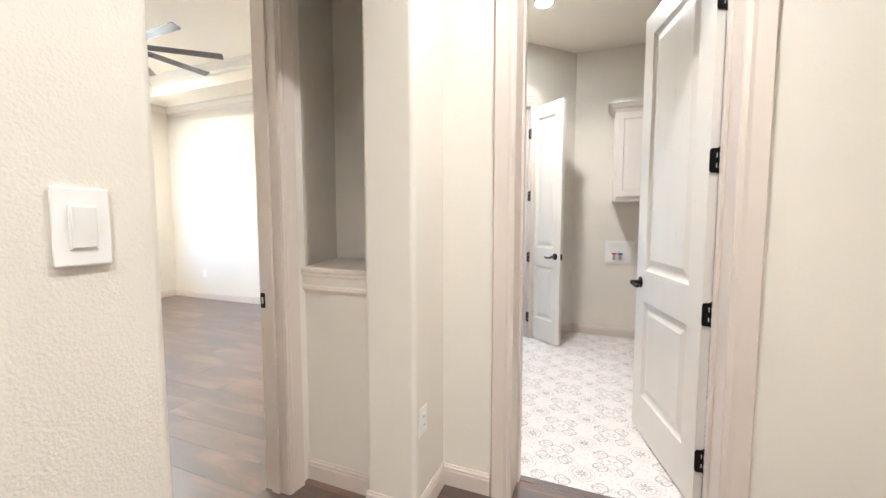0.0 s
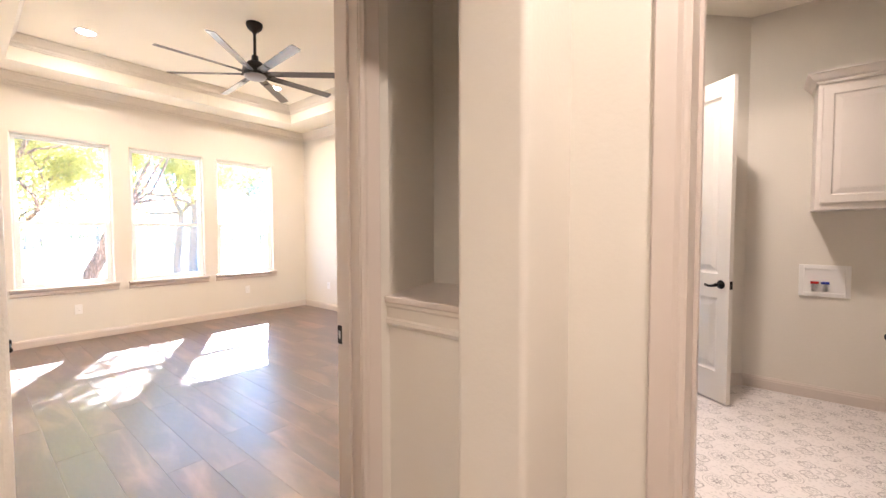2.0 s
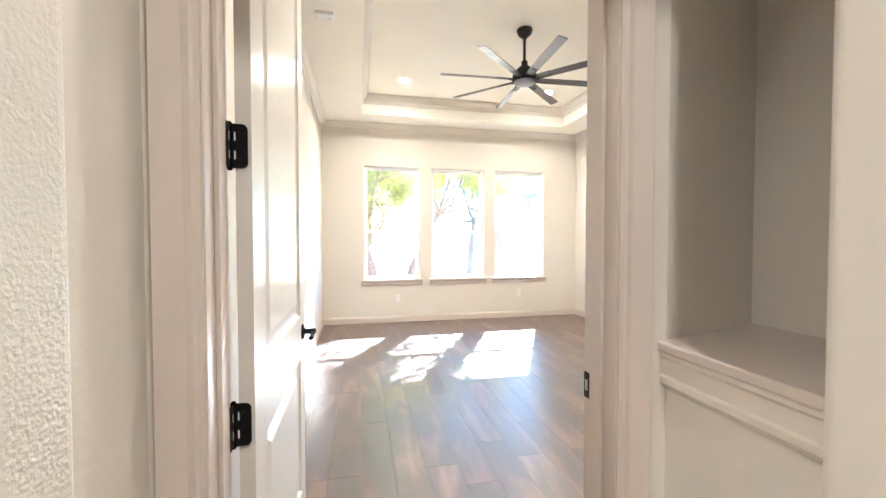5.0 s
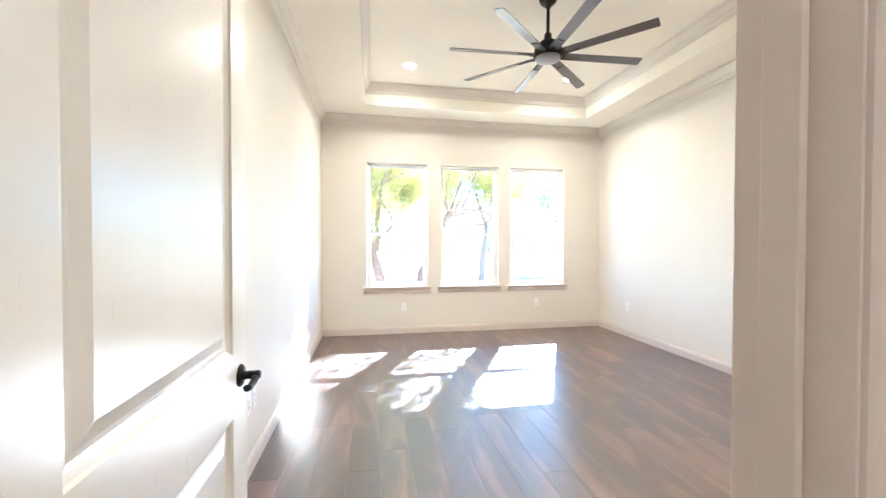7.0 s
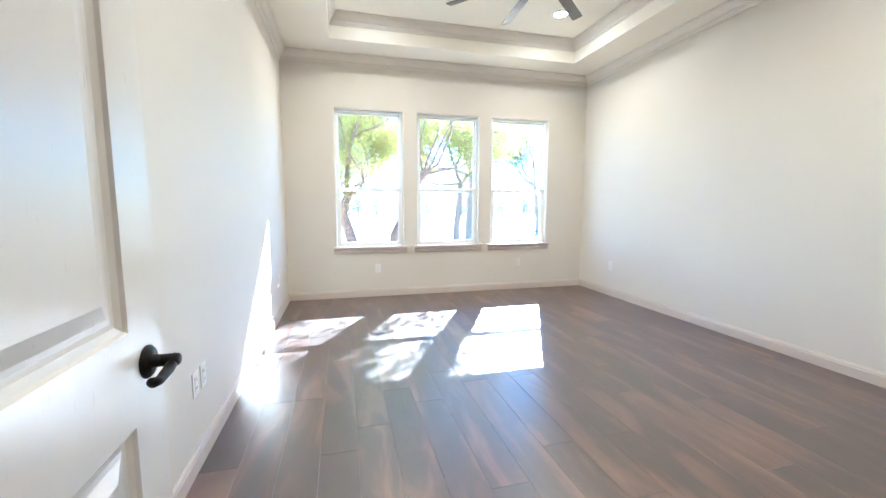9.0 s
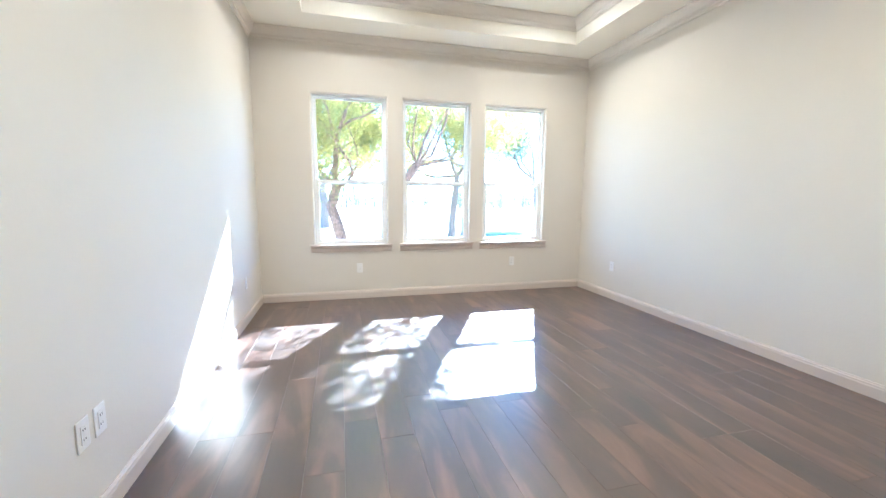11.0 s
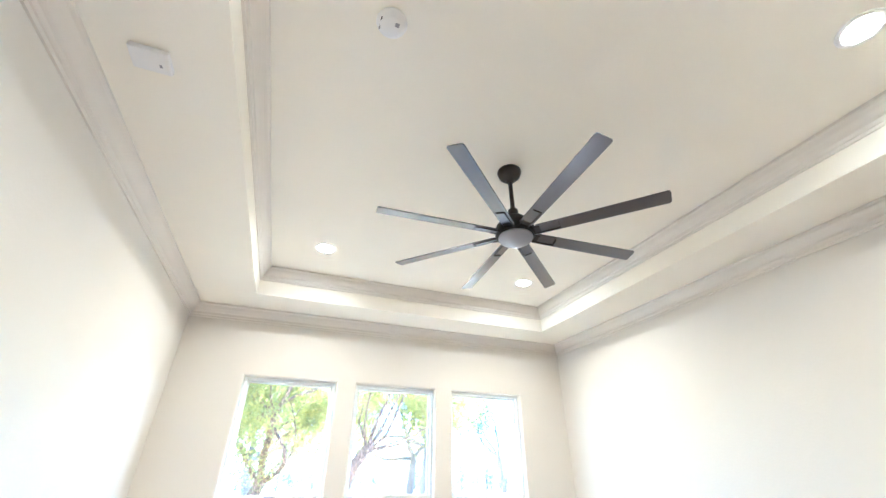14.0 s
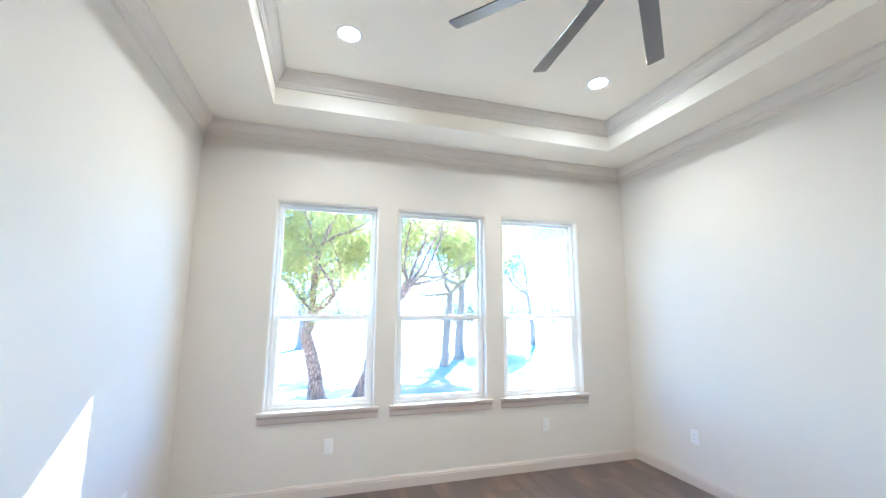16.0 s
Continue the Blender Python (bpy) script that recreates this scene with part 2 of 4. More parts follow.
def ground_material():
    m, n, l, b = material("dry grass and leaf litter", (0.3, 0.27, 0.2), 0.95)
    co = n.new("ShaderNodeTexCoord")
    a, c = n.new("ShaderNodeTexNoise"), n.new("ShaderNodeTexNoise")
    a.inputs["Scale"].default_value, a.inputs["Detail"].default_value = 0.35, 6
    c.inputs["Scale"].default_value, c.inputs["Detail"].default_value = 14, 8
    l.new(co.outputs["Object"], a.inputs["Vector"]), l.new(co.outputs["Object"], c.inputs["Vector"])
    ramp = n.new("ShaderNodeValToRGB")
    ramp.color_ramp.elements[0].position, ramp.color_ramp.elements[0].color = 0.35, (0.33, 0.245, 0.145, 1)
    ramp.color_ramp.elements[1].position, ramp.color_ramp.elements[1].color = 0.7, (0.53, 0.415, 0.265, 1)
    mm = n.new("ShaderNodeMath")
    mm.operation = "MULTIPLY_ADD"
    mm.inputs[1].default_value = 0.5
    l.new(a.outputs["Fac"], mm.inputs[0])
    half = n.new("ShaderNodeMath")
    half.operation = "MULTIPLY"
    half.inputs[1].default_value = 0.5
    l.new(c.outputs["Fac"], half.inputs[0]), l.new(half.outputs[0], mm.inputs[2])
    l.new(mm.outputs[0], ramp.inputs[0]), l.new(ramp.outputs[0], b.inputs["Base Color"])
    bp = n.new("ShaderNodeBump")
    bp.inputs["Strength"].default_value, bp.inputs["Distance"].default_value = 0.8, 0.03
    l.new(c.outputs["Fac"], bp.inputs["Height"]), l.new(bp.outputs[0], b.inputs["Normal"])
    return m


def bark_material():
    """Fissured oak bark: reddish plates parted by dark furrows that run along the trunk."""
    m, n, l, b = material("fissured red-brown oak bark", (0.3, 0.18, 0.12), 0.95)
    co, mp = n.new("ShaderNodeTexCoord"), n.new("ShaderNodeMapping")
    mp.inputs["Scale"].default_value = (1.0, 1.0, 0.33)
    l.new(co.outputs["Object"], mp.inputs[0])
    warp, cell = n.new("ShaderNodeTexNoise"), n.new("ShaderNodeTexVoronoi")
    warp.inputs["Scale"].default_value, warp.inputs["Detail"].default_value = 14, 5
    cell.feature = "DISTANCE_TO_EDGE"
    cell.inputs["Scale"].default_value = 30
    push = n.new("ShaderNodeMix")
    push.data_type = "VECTOR"
    push.inputs[0].default_value = 0.08
    l.new(mp.outputs[0], push.inputs[4]), l.new(warp.outputs["Color"], push.inputs[5])
    l.new(mp.outputs[0], warp.inputs["Vector"]), l.new(push.outputs[1], cell.inputs["Vector"])
    ramp = n.new("ShaderNodeValToRGB")
    ramp.color_ramp.elements[0].position, ramp.color_ramp.elements[0].color = 0.04, (0.16, 0.105, 0.075, 1)
    ramp.color_ramp.elements[1].position, ramp.color_ramp.elements[1].color = 0.28, (0.62, 0.40, 0.29, 1)
    l.new(cell.outputs["Distance"], ramp.inputs[0]), l.new(ramp.outputs[0], b.inputs["Base Color"])
    bp = n.new("ShaderNodeBump")
    bp.inputs["Strength"].default_value, bp.inputs["Distance"].default_value = 1.0, 0.03
    l.new(cell.outputs["Distance"], bp.inputs["Height"]), l.new(bp.outputs[0], b.inputs["Normal"])
    return m


BARK = bark_material()
PANE = pane_material()
LED = glow_material("warm led diffuser", (1.0, 0.86, 0.68), 14.0)
OAKLEAF = leaf_material("oak leaf", (0.33, 0.37, 0.15), (0.64, 0.55, 0.18))
PALELEAF = leaf_material("pale far leaf", (0.15, 0.19, 0.12), (0.23, 0.24, 0.13))
GROUND = ground_material()


# ---- building helpers ----
def mesh_of(bm, mats):
    me = bpy.data.meshes.new("mesh")
    bmesh.ops.recalc_face_normals(bm, faces=bm.faces)
    bm.to_mesh(me)
    bm.free()
    for m in (mats if isinstance(mats, (list, tuple)) else [mats]):
        me.materials.append(m)
    return me


def thing(name, bm, mat, label, category="", group="", kind=""):
    ob = new(name, mesh_of(bm, mat) if bm else None)
    return tagged(ob, label, category, group, kind)


def part(name, bm, mat, parent, label=""):
    ob = new(name, mesh_of(bm, mat))
    ob.parent = parent
    return tagged(ob, label)


def box(x0, x1, y0, y1, z0, z1, bevel=0.0, bm=None, segs=2, m=None):
    b = bmesh.new()
    bmesh.ops.create_cube(b, size=1.0)
    for v in b.verts:
        v.co = Vector((x0 + (v.co.x + 0.5) * (x1 - x0), y0 + (v.co.y + 0.5) * (y1 - y0), z0 + (v.co.z + 0.5) * (z1 - z0)))
    if bevel:
        bmesh.ops.bevel(b, geom=b.edges[:], offset=bevel, segments=segs, affect="EDGES", profile=0.6)
    if m:
        b.transform(m)
    return merge(bm, b)


def merge(bm, b):
    if bm is None:
        return b
    me = bpy.data.meshes.new("tmp")
    b.to_mesh(me)
    b.free()
    bm.from_mesh(me)
    bpy.data.meshes.remove(me)
    return bm


def lathe(profile, centre=(0, 0, 0), turn=None, steps=28, bm=None):
    """A body of revolution about z from (radius, z) points."""
    b = bmesh.new()
    rings = []
    for r, z in profile:
        if r < 1e-5:
            rings.append([b.verts.new((0, 0, z))] * steps)
        else:
            rings.append([b.verts.new((r * math.cos(2 * math.pi * k / steps), r * math.sin(2 * math.pi * k / steps), z)) for k in range(steps)])
    for lo, hi in zip(rings, rings[1:]):
        for k in range(steps):
            q = [lo[k], lo[(k + 1) % steps], hi[(k + 1) % steps], hi[k]]
            q = [v for i, v in enumerate(q) if v not in q[:i]]
            if len(q) > 2:
                b.faces.new(q)
    for f in b.faces:
        f.smooth = True
    if turn:
        b.transform(turn)
    b.transform(Matrix.Translation(centre))
    return merge(bm, b)


def sweep(path, profile, up, closed=False, bm=None):
    """Moulding: the profile's (side, up) points carried along a polyline with mitred corners."""
    up, pts = Vector(up).normalized(), [Vector(p) for p in path]
    count = len(pts)
    b = bmesh.new()
    rings = []
    for i, p in enumerate(pts):
        into = (p - pts[i - 1]).normalized() if (i or closed) else None
        out = (pts[(i + 1) % count] - p).normalized() if (i < count - 1 or closed) else None
        s1 = (into or out).cross(up).normalized()
        s2 = (out or into).cross(up).normalized()
        side = (s1 + s2) / (1 + s1.dot(s2))
        rings.append([b.verts.new(p + side * a + up * h) for a, h in profile])
    pairs = list(zip(rings, rings[1:])) + ([(rings[-1], rings[0])] if closed else [])
    for lo, hi in pairs:
        for k in range(len(profile)):
            j = (k + 1) % len(profile)
            b.faces.new((lo[k], lo[j], hi[j], hi[k]))
    if not closed:
        b.faces.new(rings[0])
        b.faces.new(list(reversed(rings[-1])))
    return merge(bm, b)


def wall_mesh(u0, u1, z0, z1, holes, depth0, depth1, along="y"):
    """A wall of thickness depth0..depth1 with rectangular openings (u0, u1, z0, z1) right through it."""
    us = sorted({u0, u1, *[h[0] for h in holes], *[h[1] for h in holes]})
    zs = sorted({z0, z1, *[h[2] for h in holes], *[h[3] for h in holes]})
    solid = {}
    for i in range(len(us) - 1):
        for k in range(len(zs) - 1):
            um, zm = (us[i] + us[i + 1]) / 2, (zs[k] + zs[k + 1]) / 2
            solid[i, k] = not any(h[0] < um < h[1] and h[2] < zm < h[3] for h in holes)
    b = bmesh.new()
    cache = {}

    def vert(u, z, d):
        key = (u, z, d)
        if key not in cache:
            cache[key] = b.verts.new((d, u, z) if along == "y" else (u, d, z))
        return cache[key]

    for (i, k), full in solid.items():
        if not full:
            continue
        a, c, lo, hi = us[i], us[i + 1], zs[k], zs[k + 1]
        for d in (depth0, depth1):
            b.faces.new([vert(a, lo, d), vert(c, lo, d), vert(c, hi, d), vert(a, hi, d)])
        for di, dk, e in ((-1, 0, ((a, lo), (a, hi))), (1, 0, ((c, lo), (c, hi))), (0, -1, ((a, lo), (c, lo))), (0, 1, ((a, hi), (c, hi)))):
            if not solid.get((i + di, k + dk), False):
                (p, q), (r, s) = e
                b.faces.new([vert(p, q, depth0), vert(r, s, depth0), vert(r, s, depth1), vert(p, q, depth1)])
    return b


def prism(poly, z0, z1, round_at=(), radius=0.02):
    """A solid over a plan polygon; the upright edges named by index are rounded."""
    b = bmesh.new()
    lo, hi = [b.verts.new((x, y, z0)) for x, y in poly], [b.verts.new((x, y, z1)) for x, y in poly]
    b.faces.new(lo), b.faces.new(hi)
    edges = []
    for k in range(len(poly)):
        j = (k + 1) % len(poly)
        f = b.faces.new((lo[k], lo[j], hi[j], hi[k]))
    b.edges.ensure_lookup_table()
    for k in round_at:
        edges += [e for e in b.edges if set(e.verts) == {lo[k], hi[k]}]
    if edges:
        bmesh.ops.bevel(b, geom=edges, offset=radius, segments=6, affect="EDGES", profile=0.5)
    return b


STRUCT = "structure"
TOP = 3.07                      # ceiling, 10 ft
BX0, BX1, BY0, BY1 = -6.58, -1.39, 0.25, 4.447   # bedroom, inner faces
VX = -1.258                     # vestibule face of the bedroom's door wall
WIN = [(0.850, 1.748), (1.909, 2.807), (2.966, 3.862)]
WZ0, WZ1 = 0.672, 2.443
DOOR_H = 2.45

# ---- structure: bedroom ----
NOSE = 0.02                     # rounded drywall returns at the windows
win_holes = [(a + NOSE, c - NOSE, WZ0, WZ1 - NOSE) for a, c in WIN]
bm = wall_mesh(BY0 - 0.14, BY1 + 0.14, -0.3, 3.5, win_holes, BX0, BX0 - 0.165)
rim = []
for e in bm.edges:
    p, q = e.verts[0].co, e.verts[1].co
    if abs(p.x - BX0) + abs(q.x - BX0) < 1e-5:
        for a, c, lo, hi in win_holes:
            side = abs(p.y - q.y) < 1e-5 and min(abs(p.y - a), abs(p.y - c)) < 1e-5 and min(p.z, q.z) > lo - 1e-5 and max(p.z, q.z) < hi + 1e-5
            head = abs(p.z - hi) + abs(q.z - hi) < 1e-5 and min(p.y, q.y) > a - 1e-5 and max(p.y, q.y) < c + 1e-5
            if side or head:
                rim.append(e)
bmesh.ops.bevel(bm, geom=rim, offset=NOSE, segments=5, affect="EDGES", profile=0.5)
thing("wall_west", bm, PAINT, "greige painted bedroom wall with three tall window openings", "wall", kind=STRUCT)
thing("wall_east", wall_mesh(BY0 - 0.14, 1.545, -0.02, 3.5, [(0.479, 1.418, -0.02, DOOR_H + 0.02)], VX, BX1), PAINT, "greige painted wall with the bedroom doorway", "wall", kind=STRUCT)
thing("wall_south", box(BX0, BX1, BY0 - 0.14, BY0, -0.02, 3.5), PAINT, "greige painted bedroom side wall with sun streaks", "wall", kind=STRUCT)
thing("wall_north", box(BX0, BX1, BY1, BY1 + 0.14, -0.02, 3.5), PAINT, "long plain greige painted bedroom wall", "wall", kind=STRUCT)
# tray ceiling: a border at 10 ft and a raised middle
TX0, TX1, TY0, TY1, TZ = -6.113, -1.85, 0.841, 3.935, 3.342
bm = box(BX0, TX0, BY0, BY1, TOP, TOP + 0.42)
box(TX1, BX1, BY0, BY1, TOP, TOP + 0.42, bm=bm)
box(TX0, TX1, BY0, TY0, TOP, TOP + 0.42, bm=bm)
box(TX0, TX1, TY1, BY1, TOP, TOP + 0.42, bm=bm)
box(TX0, TX1, TY0, TY1, TZ, TOP + 0.42, bm=bm)
thing("ceiling", bm, CEILING, "cream painted tray ceiling with a raised middle", "ceiling", kind=STRUCT)
CROWN = [(a * 1.0, h * 1.45) for a, h in ((0, 0), (0.078, 0), (0.078, -0.012), (0.066, -0.018), (0.055, -0.035), (0.037, -0.053), (0.022, -0.060), (0.019, -0.075), (0.012, -0.078), (0.012, -0.09), (0, -0.09))]
ring = [(BX0, BY0, TOP), (BX0, BY1, TOP), (BX1, BY1, TOP), (BX1, BY0, TOP)]
thing("crown_moulding_wall", sweep(ring, CROWN, (0, 0, 1), True), TRIM_LIT, "greige crown moulding along the top of the bedroom walls", "moulding", kind=STRUCT)
ring = [(TX0, TY0, TZ), (TX0, TY1, TZ), (TX1, TY1, TZ), (TX1, TY0, TZ)]
thing("crown_moulding_tray", sweep(ring, CROWN, (0, 0, 1), True), TRIM_LIT, "greige crown moulding inside the ceiling tray", "moulding", kind=STRUCT)
BASE = [(0, 0), (0.014, 0), (0.014, 0.070), (0.011, 0.077), (0.011, 0.086), (0.006, 0.093), (0.004, 0.101), (0, 0.101)]


def baseboard(name, path, label="greige painted baseboard along the wall"):
    thing(name, sweep(path, BASE, (0, 0, 1)), TRIM, label, "baseboard", kind=STRUCT)


baseboard("baseboard_1", [(BX1, 0.40, 0), (BX1, BY0, 0), (BX0, BY0, 0), (BX0, BY1, 0), (BX1, BY1, 0), (BX1, 1.495, 0)])

# ---- structure: vestibule and hall ----
COLX0, COLX1, COLY, NICHE_B, APY = -0.862, -0.628, 1.452, 1.95, 1.545
HY0, HY1 = 1.757, 1.985           # wall with the laundry doorway
thing("wall_pier_1", prism([(COLX0, COLY), (COLX1, COLY), (COLX1, HY0), (COLX1, 2.1), (COLX0, 2.1)], -0.02, TOP, (0, 1), 0.022), PAINT, "greige painted wall end with rounded corners", "wall", kind=STRUCT)
thing("wall_pier_2", prism([(-0.667, -1.6), (-0.667, 0.525), (-0.86, 0.525), (-0.86, -1.6)], -0.02, TOP, (1, 2), 0.025), KNOCKDOWN, "textured greige wall with a rounded corner and a light switch", "wall", kind=STRUCT)
thing("wall_vestibule", box(VX, -0.86, 0.26, 0.392, -0.02, TOP), PAINT, "short greige wall beside the bedroom door", "wall", kind=STRUCT)
thing("wall_niche_front", box(VX, COLX0, APY, APY + 0.11, -0.02, 1.03), PAINT, "low greige wall below the niche shelf", "wall", kind=STRUCT)
thing("wall_east_rest", box(BX1, BX1 + 0.008, 1.545, 5.6, -0.02, 3.5), PAINT, "greige painted bedroom wall beside the doorway", "wall", kind=STRUCT)
thing("wall_niche_side", prism([(VX, APY), (BX1 + 0.014, NICHE_B), (BX1 + 0.009, NICHE_B), (BX1 + 0.009, APY)], -0.02, TOP), PAINT, "splayed greige side wall of the niche", "wall", kind=STRUCT)
thing("wall_niche_back", box(BX1 + 0.009, COLX0, NICHE_B, NICHE_B + 0.1, -0.02, TOP), PAINT, "greige back wall of the niche", "wall", kind=STRUCT)
thing("wall_laundry_front", wall_mesh(COLX1, 1.7, -0.02, TOP, [(-0.313, 0.512, -0.02, DOOR_H + 0.02)], HY0, HY1, along="x"), PAINT, "greige hall wall with the laundry doorway", "wall", kind=STRUCT)
thing("wall_hall_east", box(1.6, 1.72, -1.6, HY0, -0.02, TOP), PAINT, "greige painted hall wall", "wall", kind=STRUCT)
thing("wall_hall_south", box(-0.667, 1.6, -1.72, -1.6, -0.02, TOP), PAINT, "greige painted hall wall", "wall", kind=STRUCT)
thing("wall_header", box(-0.86, -0.667, 0.525, COLY, 2.42, TOP), PAINT, "greige header over the opening to the bedroom door", "wall", kind=STRUCT)
thing("ceiling_hall", box(BX1 + 0.02, 1.72, -1.72, 2.1, TOP, TOP + 0.15), CEILING, "cream painted hall ceiling", "ceiling", kind=STRUCT)
baseboard("baseboard_2", [(VX, APY, 0), (COLX0, APY, 0)])
baseboard("baseboard_3", [(COLX0, COLY, 0), (COLX1, COLY, 0), (COLX1, HY0, 0), (-0.392, HY0, 0)])
baseboard("baseboard_4", [(0.59, HY0, 0), (1.6, HY0, 0), (1.6, -1.6, 0), (-0.667, -1.6, 0), (-0.667, 0.525, 0), (-0.86, 0.525, 0)])

# niche shelf with its moulding
bm = prism([(VX, APY - 0.028), (COLX0, APY - 0.028), (COLX0, NICHE_B), (BX1 + 0.015, NICHE_B), (VX, APY)], 1.03, 1.056)
bmesh.ops.bevel(bm, geom=[e for e in bm.edges if all(abs(v.co.y - APY + 0.028) < 1e-4 for v in e.verts)], offset=0.006, segments=3, affect="EDGES", profile=0.5)
thing("niche_shelf", bm, TRIM, "greige painted niche shelf with a moulded front edge", "shelf", kind=STRUCT)
SH = [(0, 0), (0.020, 0), (0.020, -0.012), (0.014, -0.02), (0.012, -0.058), (0.018, -0.064), (0.018, -0.078), (0.006, -0.094), (0, -0.094)]
thing("shelf_moulding", sweep([(VX, APY, 1.03), (COLX0, APY, 1.03)], SH, (0, 0, 1)), TRIM_LIT, "greige moulding under the niche shelf", "moulding", kind=STRUCT)

# ---- structure: laundry ----
LY, LX = 4.68, 1.65
corner, far = Vector((-0.25, LY)), Vector((-0.945, LY - 0.72))
thing("wall_laundry_back", box(corner.x, LX + 0.12, LY, LY + 0.12, -0.02, TOP), PAINT, "greige laundry wall behind the cabinets", "wall", kind=STRUCT)
thing("wall_laundry_east", box(LX, LX + 0.12, HY1, LY, -0.02, TOP), PAINT, "greige laundry side wall", "wall", kind=STRUCT)
# slanting wall with a narrow doorway, built straight and turned into place
slant = (far - corner).normalized()
SL = Matrix.Translation((corner.x, corner.y, 0)) @ Matrix.Rotation(math.atan2(slant.y, slant.x), 4, "Z")
OP0, OP1 = 0.57, 1.12
bm = wall_mesh(0.0, 1.6, -0.02, TOP, [(OP0, OP1, -0.02, DOOR_H + 0.01)], 0.0, -0.12, along="x")
bm.transform(SL)
thing("wall_laundry_slant", bm, PAINT, "slanting greige laundry wall with a narrow doorway", "wall", kind=STRUCT)
thing("wall_laundry_west", box(-1.36, -1.24, 2.075, 3.6, -0.02, TOP), PAINT, "greige laundry side wall", "wall", kind=STRUCT)
bm = prism([(0.0, -0.09), (1.6, -0.09), (1.6, -1.6), (0.0, -1.6)], -0.1, 0.002)
bm.transform(SL)
thing("floor_passage", bm, PLANK, "brown plank floor of the passage beyond the laundry", "floor", kind=STRUCT)
thing("wall_passage", box(-2.2, corner.x, 5.6, 5.72, -0.02, TOP), PAINT, "greige wall of the passage beyond the laundry", "wall", kind=STRUCT)
thing("ceiling_laundry", box(-2.2, LX + 0.12, 1.99, 5.72, TOP + 0.001, TOP + 0.15), CEILING, "cream painted laundry ceiling", "ceiling", kind=STRUCT)
baseboard("baseboard_5", [tuple(SL @ Vector((OP0 - 0.07, 0, 0))), (corner.x, corner.y, 0), (LX, LY, 0), (LX, HY1, 0), (0.59, HY1, 0)])

# ---- floors below the planks and tiles ----
bm = box(BX0, BX1, BY0, BY1, -0.15, -0.006)
thing("floor", bm, SLAB, "walnut-brown plank floor of the bedroom", "floor", kind=STRUCT)
thing("floor_hall", box(BX1, 1.72, -1.72, 1.928, -0.15, -0.006), SLAB, "walnut-brown plank floor of the hall", "floor", kind=STRUCT)
thing("floor_laundry", box(-1.36, LX, 1.928, LY + 0.9, -0.15, -0.003), GROUT, "laundry floor of patterned cement-look tiles", "floor", kind=STRUCT)


# ---- doors ----
CASING = [(0, 0), (0.088, 0), (0.088, 0.012), (0.082, 0.018), (0.060, 0.015), (0.030, 0.011), (0.016, 0.013), (0.010, 0.009), (0.0, 0.007)]


def casing(a, c, height, base, normal):
    """Door casing round an opening between plan points a and c (seen from the side that normal points to, a on the left)."""
    a, c = Vector((*a, base)), Vector((*c, base))
    path = [c, c + Vector((0, 0, height)), a + Vector((0, 0, height)), a]
    prof = [(s, h) for s, h in CASING]
    return sweep(path, prof, normal)


def leaf_mesh(w, h, t=0.035):
    """A two-panel door leaf from x=0 (hinges) to x=w, y=0 to -t, with moulded panels on both faces."""
    b = bmesh.new()
    s = 0.124 if w > 0.6 else 0.095
    xs, zs = [0, s, w - s, w], [0.0, 0.225, 0.79, 0.972, h - 0.125, h]
    loops = [(0.0, 0.0), (0.004, 0.007), (0.016, 0.0135), (0.026, 0.0145), (0.036, 0.013), (0.066, 0.004)]
    for y, sign in ((0.0, -1), (-t, 1)):
        grid = {(i, k): b.verts.new((x, y, z)) for i, x in enumerate(xs) for k, z in enumerate(zs)}
        for i in range(3):
            for k in range(5):
                q = [grid[i, k], grid[i + 1, k], grid[i + 1, k + 1], grid[i, k + 1]]
                if i == 1 and k in (1, 3):
                    prev = q
                    for ins, dep in loops[1:]:
                        x0, x1, z0, z1 = xs[1] + ins, xs[2] - ins, zs[k] + ins, zs[k + 1] - ins
                        cur = [b.verts.new((x, y + sign * dep, z)) for x, z in ((x0, z0), (x1, z0), (x1, z1), (x0, z1))]
                        for j in range(4):
                            b.faces.new((prev[j], prev[(j + 1) % 4], cur[(j + 1) % 4], cur[j]))
                        prev = cur
                    b.faces.new(prev)
                else:
                    b.faces.new(q)
    rim = [(0, 0), (w, 0), (w, h), (0, h)]
    for k in range(4):
        (x0, z0), (x1, z1) = rim[k], rim[(k + 1) % 4]
        b.faces.new([b.verts.new(p) for p in ((x0, 0, z0), (x1, 0, z1), (x1, -t, z1), (x0, -t, z0))])
    bmesh.ops.remove_doubles(b, verts=b.verts, dist=0.0002)
    return b


